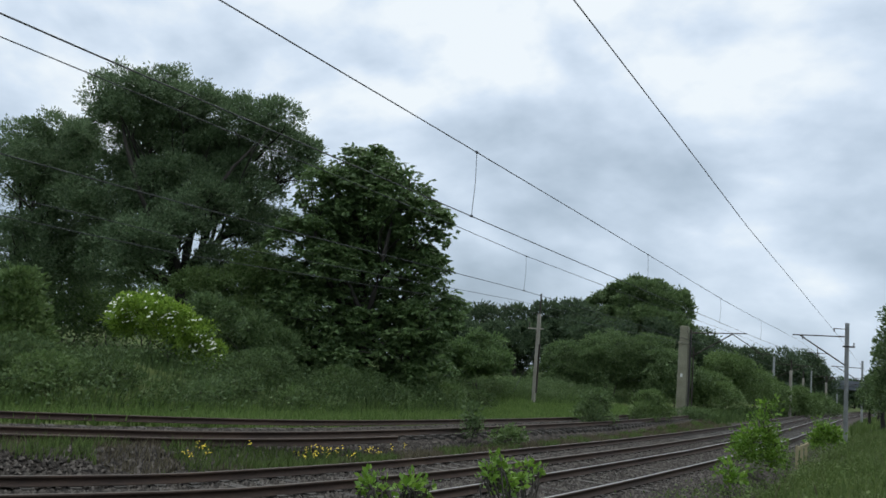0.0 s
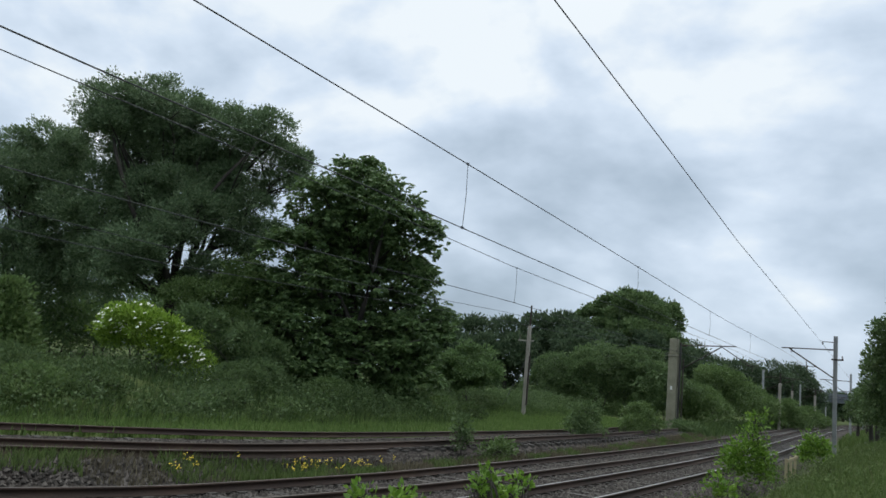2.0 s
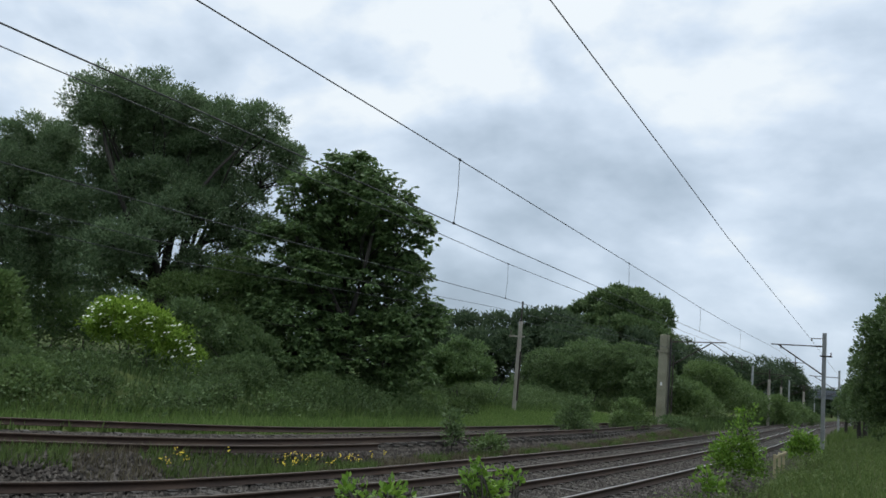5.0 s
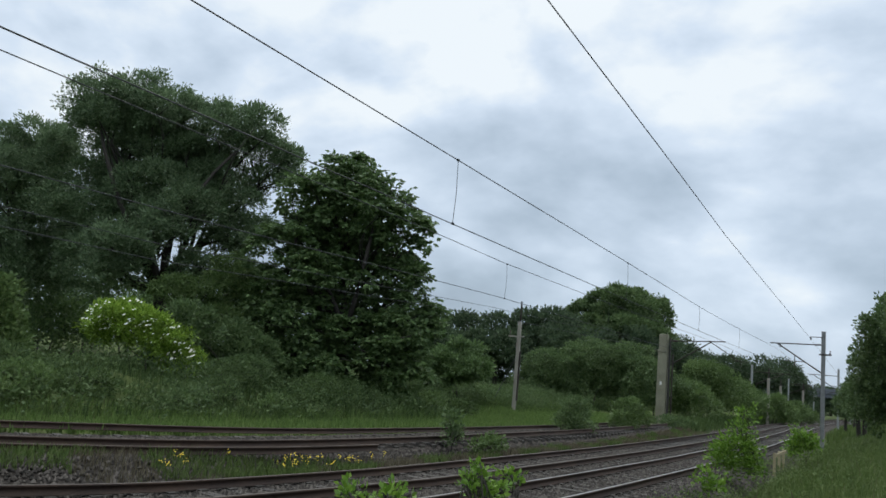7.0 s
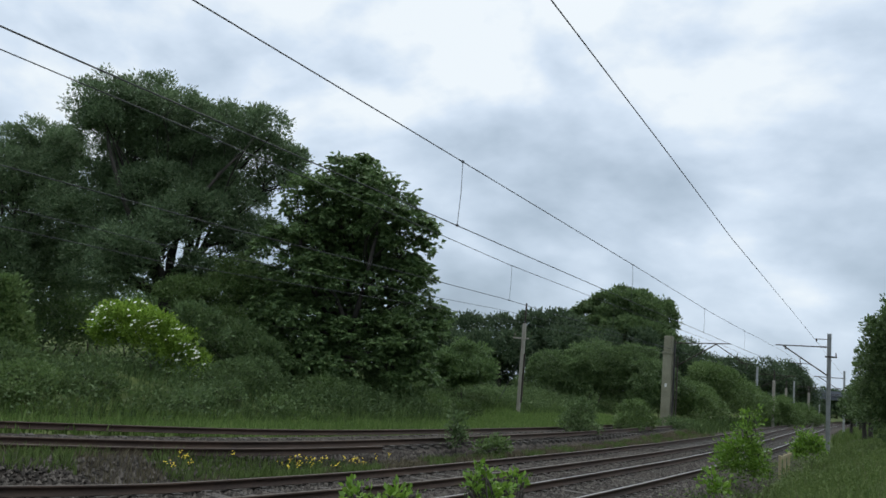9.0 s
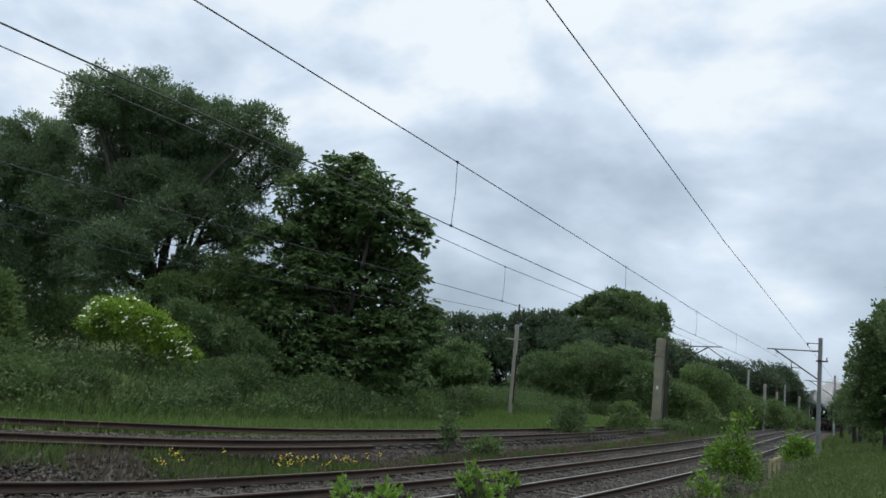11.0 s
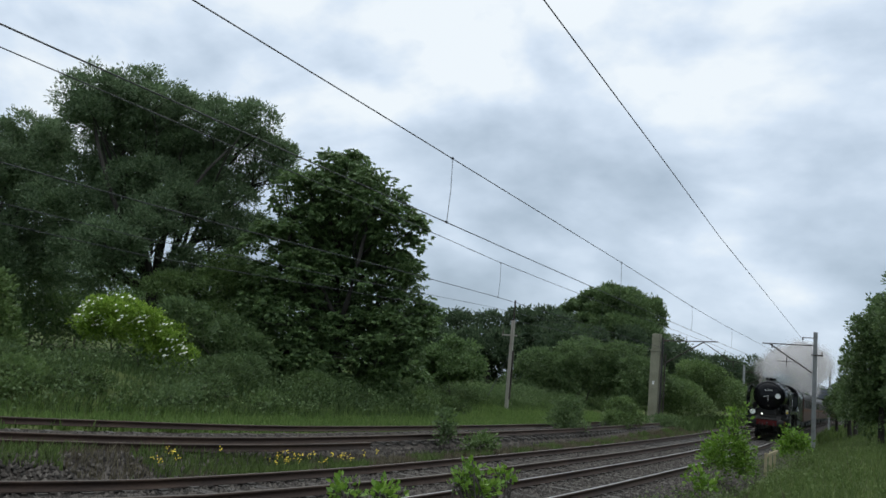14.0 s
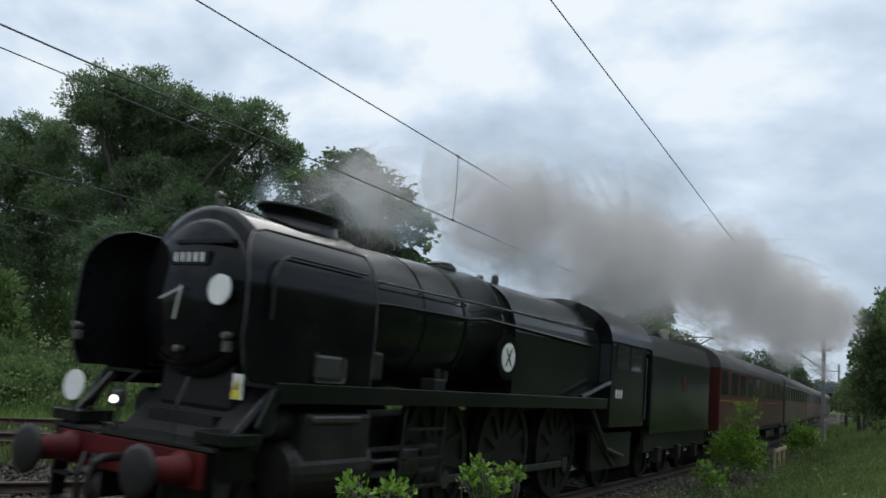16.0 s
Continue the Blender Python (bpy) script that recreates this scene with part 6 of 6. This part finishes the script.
def build_coach():
    t = tagged(new("railway_coach"), "maroon main-line passenger coach with a grey roof", "railway coach", "coaches of the train")
    part("body", box(bmesh.new(), -1.40, 1.40, 0.35, 19.9, 1.05, 3.15, 0.04), M["maroon"], t, "maroon painted body side")
    part("roof", arch(bmesh.new(), 0.33, 19.92, 1.41, 3.13, 3.86, 3.08, 16), M["roof"], t, "grey arched roof")
    part("lining", box(box(bmesh.new(), 1.400, 1.406, 0.4, 19.8, 2.02, 2.06), -1.406, -1.400, 0.4, 19.8, 2.02, 2.06), M["orange"], t)
    part("gangway", box(box(bmesh.new(), -0.55, 0.55, 0.0, 0.36, 1.2, 3.3, 0.04), -0.55, 0.55, 19.9, 20.25, 1.2, 3.3, 0.04), M["frames"], t)
    part("underframe", box(box(bmesh.new(), -1.2, 1.2, 0.4, 19.8, 0.85, 1.06), -1.0, 1.0, 7.5, 12.5, 0.45, 0.86, 0.05), M["frames"], t)
    pane = bpy.data.meshes.new("window")
    bm = box(bmesh.new(), -0.012, 0.012, -0.6, 0.6, -0.38, 0.38, 0.006)
    bm.to_mesh(pane)
    bm.free()
    pane.materials.append(M["pane"])
    for s in (-1, 1):
        for y in (1.0, 3.0, 5.0, 7.0, 9.0, 11.0, 13.0, 15.0, 17.0, 18.9):
            link("window", pane, t, at=Matrix.Translation((s * 1.402, y + 0.3, 2.62)))
    for y in (2.9, 17.1):
        b = part("bogie", box(bmesh.new(), -0.5, 0.5, y - 0.2, y + 0.2, 0.5, 0.86, 0.03), M["frames"], t)
        for x in (-1.03, 1.03):
            part("side_frame", box(bmesh.new(), x - 0.05, x + 0.05, y - 1.7, y + 1.7, 0.4, 0.72, 0.03), M["frames"], b)
        for d in (-1.3, 1.3):
            wheelset("wheelset", b, y + d, 0.46, 8)
    return t


def build_smoke():
    """The plume that trails from the chimney: puffs of thin flakes, and steam from the valves."""
    g = np.random.default_rng(21)
    t = tagged(new("smoke_plume"), "brown-grey chimney smoke trailing back over the train", "smoke")
    m = 5
    u = np.linspace(-0.5, 0.5, m)
    U, W = [v.ravel() for v in np.meshgrid(u, u)]
    sag = 0.5 * (U * U + W * W)
    i = (np.arange(m - 1)[:, None] * m + np.arange(m - 1)[None]).ravel()
    quads = np.stack([i, i + 1, i + m + 1, i + m], 1)

    def puff(name, c, r, n, mat, label):
        """Thin bowl-shaped veils, hollow side inwards, spread through a ball."""
        V, F, UV = [], [], []
        for _ in range(n):
            d = g.normal(0, 1, 3)
            d /= np.linalg.norm(d)
            o = d * r * g.uniform(0.15, 0.75)
            a = np.cross(d, g.normal(0, 1, 3))
            a /= np.linalg.norm(a)
            b = np.cross(d, a)
            s = r * g.uniform(1.1, 1.9)
            F.append(quads + len(V) * m * m)
            V.append(o + s * (U[:, None] * a + W[:, None] * b - sag[:, None] * d))
            UV.append(np.stack([U, W], 1)[quads.ravel()] + 0.5)
        me = np_mesh(name, np.concatenate(V), np.concatenate(F), mat, True, uv=np.concatenate(UV))
        tagged(link(name, me, t, label, Matrix.Translation(c)), kind="stuff")

    for k in range(44):
        f = k / 43
        y = 2.9 + 0.88 * k * (0.7 + 0.6 * f)
        z = 4.3 + 1.3 * (1 - math.exp(-(y - 2.6) / 4.0)) + 0.045 * max(0.0, y - 8) + g.normal(0, 0.38) * min(1, y / 8)
        x = g.normal(0, 0.5) * min(1, (y - 2) / 6) + 0.02 * y
        r = 0.45 + 1.75 * (1 - math.exp(-(y - 2.6) / 6.0)) + 0.02 * y
        puff("smoke_puff", (x, y, z), r, 3 if k < 4 else 10, M["smoke"], "")
        if k > 9 and k % 2:
            puff("smoke_puff", (x + 0.3, y, 4.35 + g.uniform(-0.1, 0.4)), 1.2, 7, M["smoke"], "")
    for c, r in (((0.3, 7.0, 4.5), 1.0), ((0.4, 9.0, 4.6), 1.2), ((0.3, 12.5, 4.6), 1.3), ((0.3, 15.5, 4.6), 1.3), ((0.2, 3.6, 4.3), 0.55), ((0.5, 4.6, 4.3), 0.7), ((-0.3, 2.6, 4.3), 0.5), ((0.2, 8.0, 4.3), 0.5), ((0.5, 9.5, 4.3), 0.7), ((0.4, 11.5, 4.3), 0.8)):
        puff("steam_wisp", c, r, 7, M["steam"], "pale thin steam")
    return t


LOCO, AXLES, RODS = build_locomotive()
TENDER = build_tender()
COACHES = [build_coach()]
PLUME = build_smoke()
for k in range(4):
    COACHES.append(copy_thing(COACHES[0], Matrix.Identity(4)))

SPEED, FRONT_END = 26.4, 5.4


def train_pose(t, back, length):
    """A vehicle whose front runs that far behind the buffers, on the near line."""
    y = FRONT_END + SPEED * (16.0 - t) + back
    x0, x1 = float(near_x(y + 0.15 * length)), float(near_x(y + 0.85 * length))
    a = math.atan2(-(x1 - x0), 0.7 * length)
    return Matrix.Translation((x0 + math.sin(a) * 0.15 * length, y, 0)) @ pose(0, 0, 0, 0, 0, math.degrees(a))


def motions():
    times = [0.5 * k for k in range(33)]
    walk(LOCO, [(t, train_pose(t, 0.0, 13.6)) for t in times])
    walk(PLUME, [(t, train_pose(t, 0.0, 13.6)) for t in times])
    walk(TENDER, [(t, train_pose(t, 13.9, 6.9)) for t in times])
    for k, c in enumerate(COACHES):
        walk(c, [(t, train_pose(t, 21.3 + 20.3 * k, 20.2)) for t in times])
    ticks = [k / 30 for k in range(481)]
    for ob, y in zip(AXLES, (5.3, 7.55, 9.8)):
        walk(ob, [(t, pose(0, y, 0.94, math.degrees(SPEED * t / 0.94) % 360)) for t in ticks])
    for k, ob in enumerate(RODS):
        walk(ob, [(t, pose(0, 7.55 + 0.3 * math.cos(SPEED * t / 0.94 + k * 1.57), 0.94 + 0.3 * math.sin(SPEED * t / 0.94 + k * 1.57))) for t in ticks])


motions()
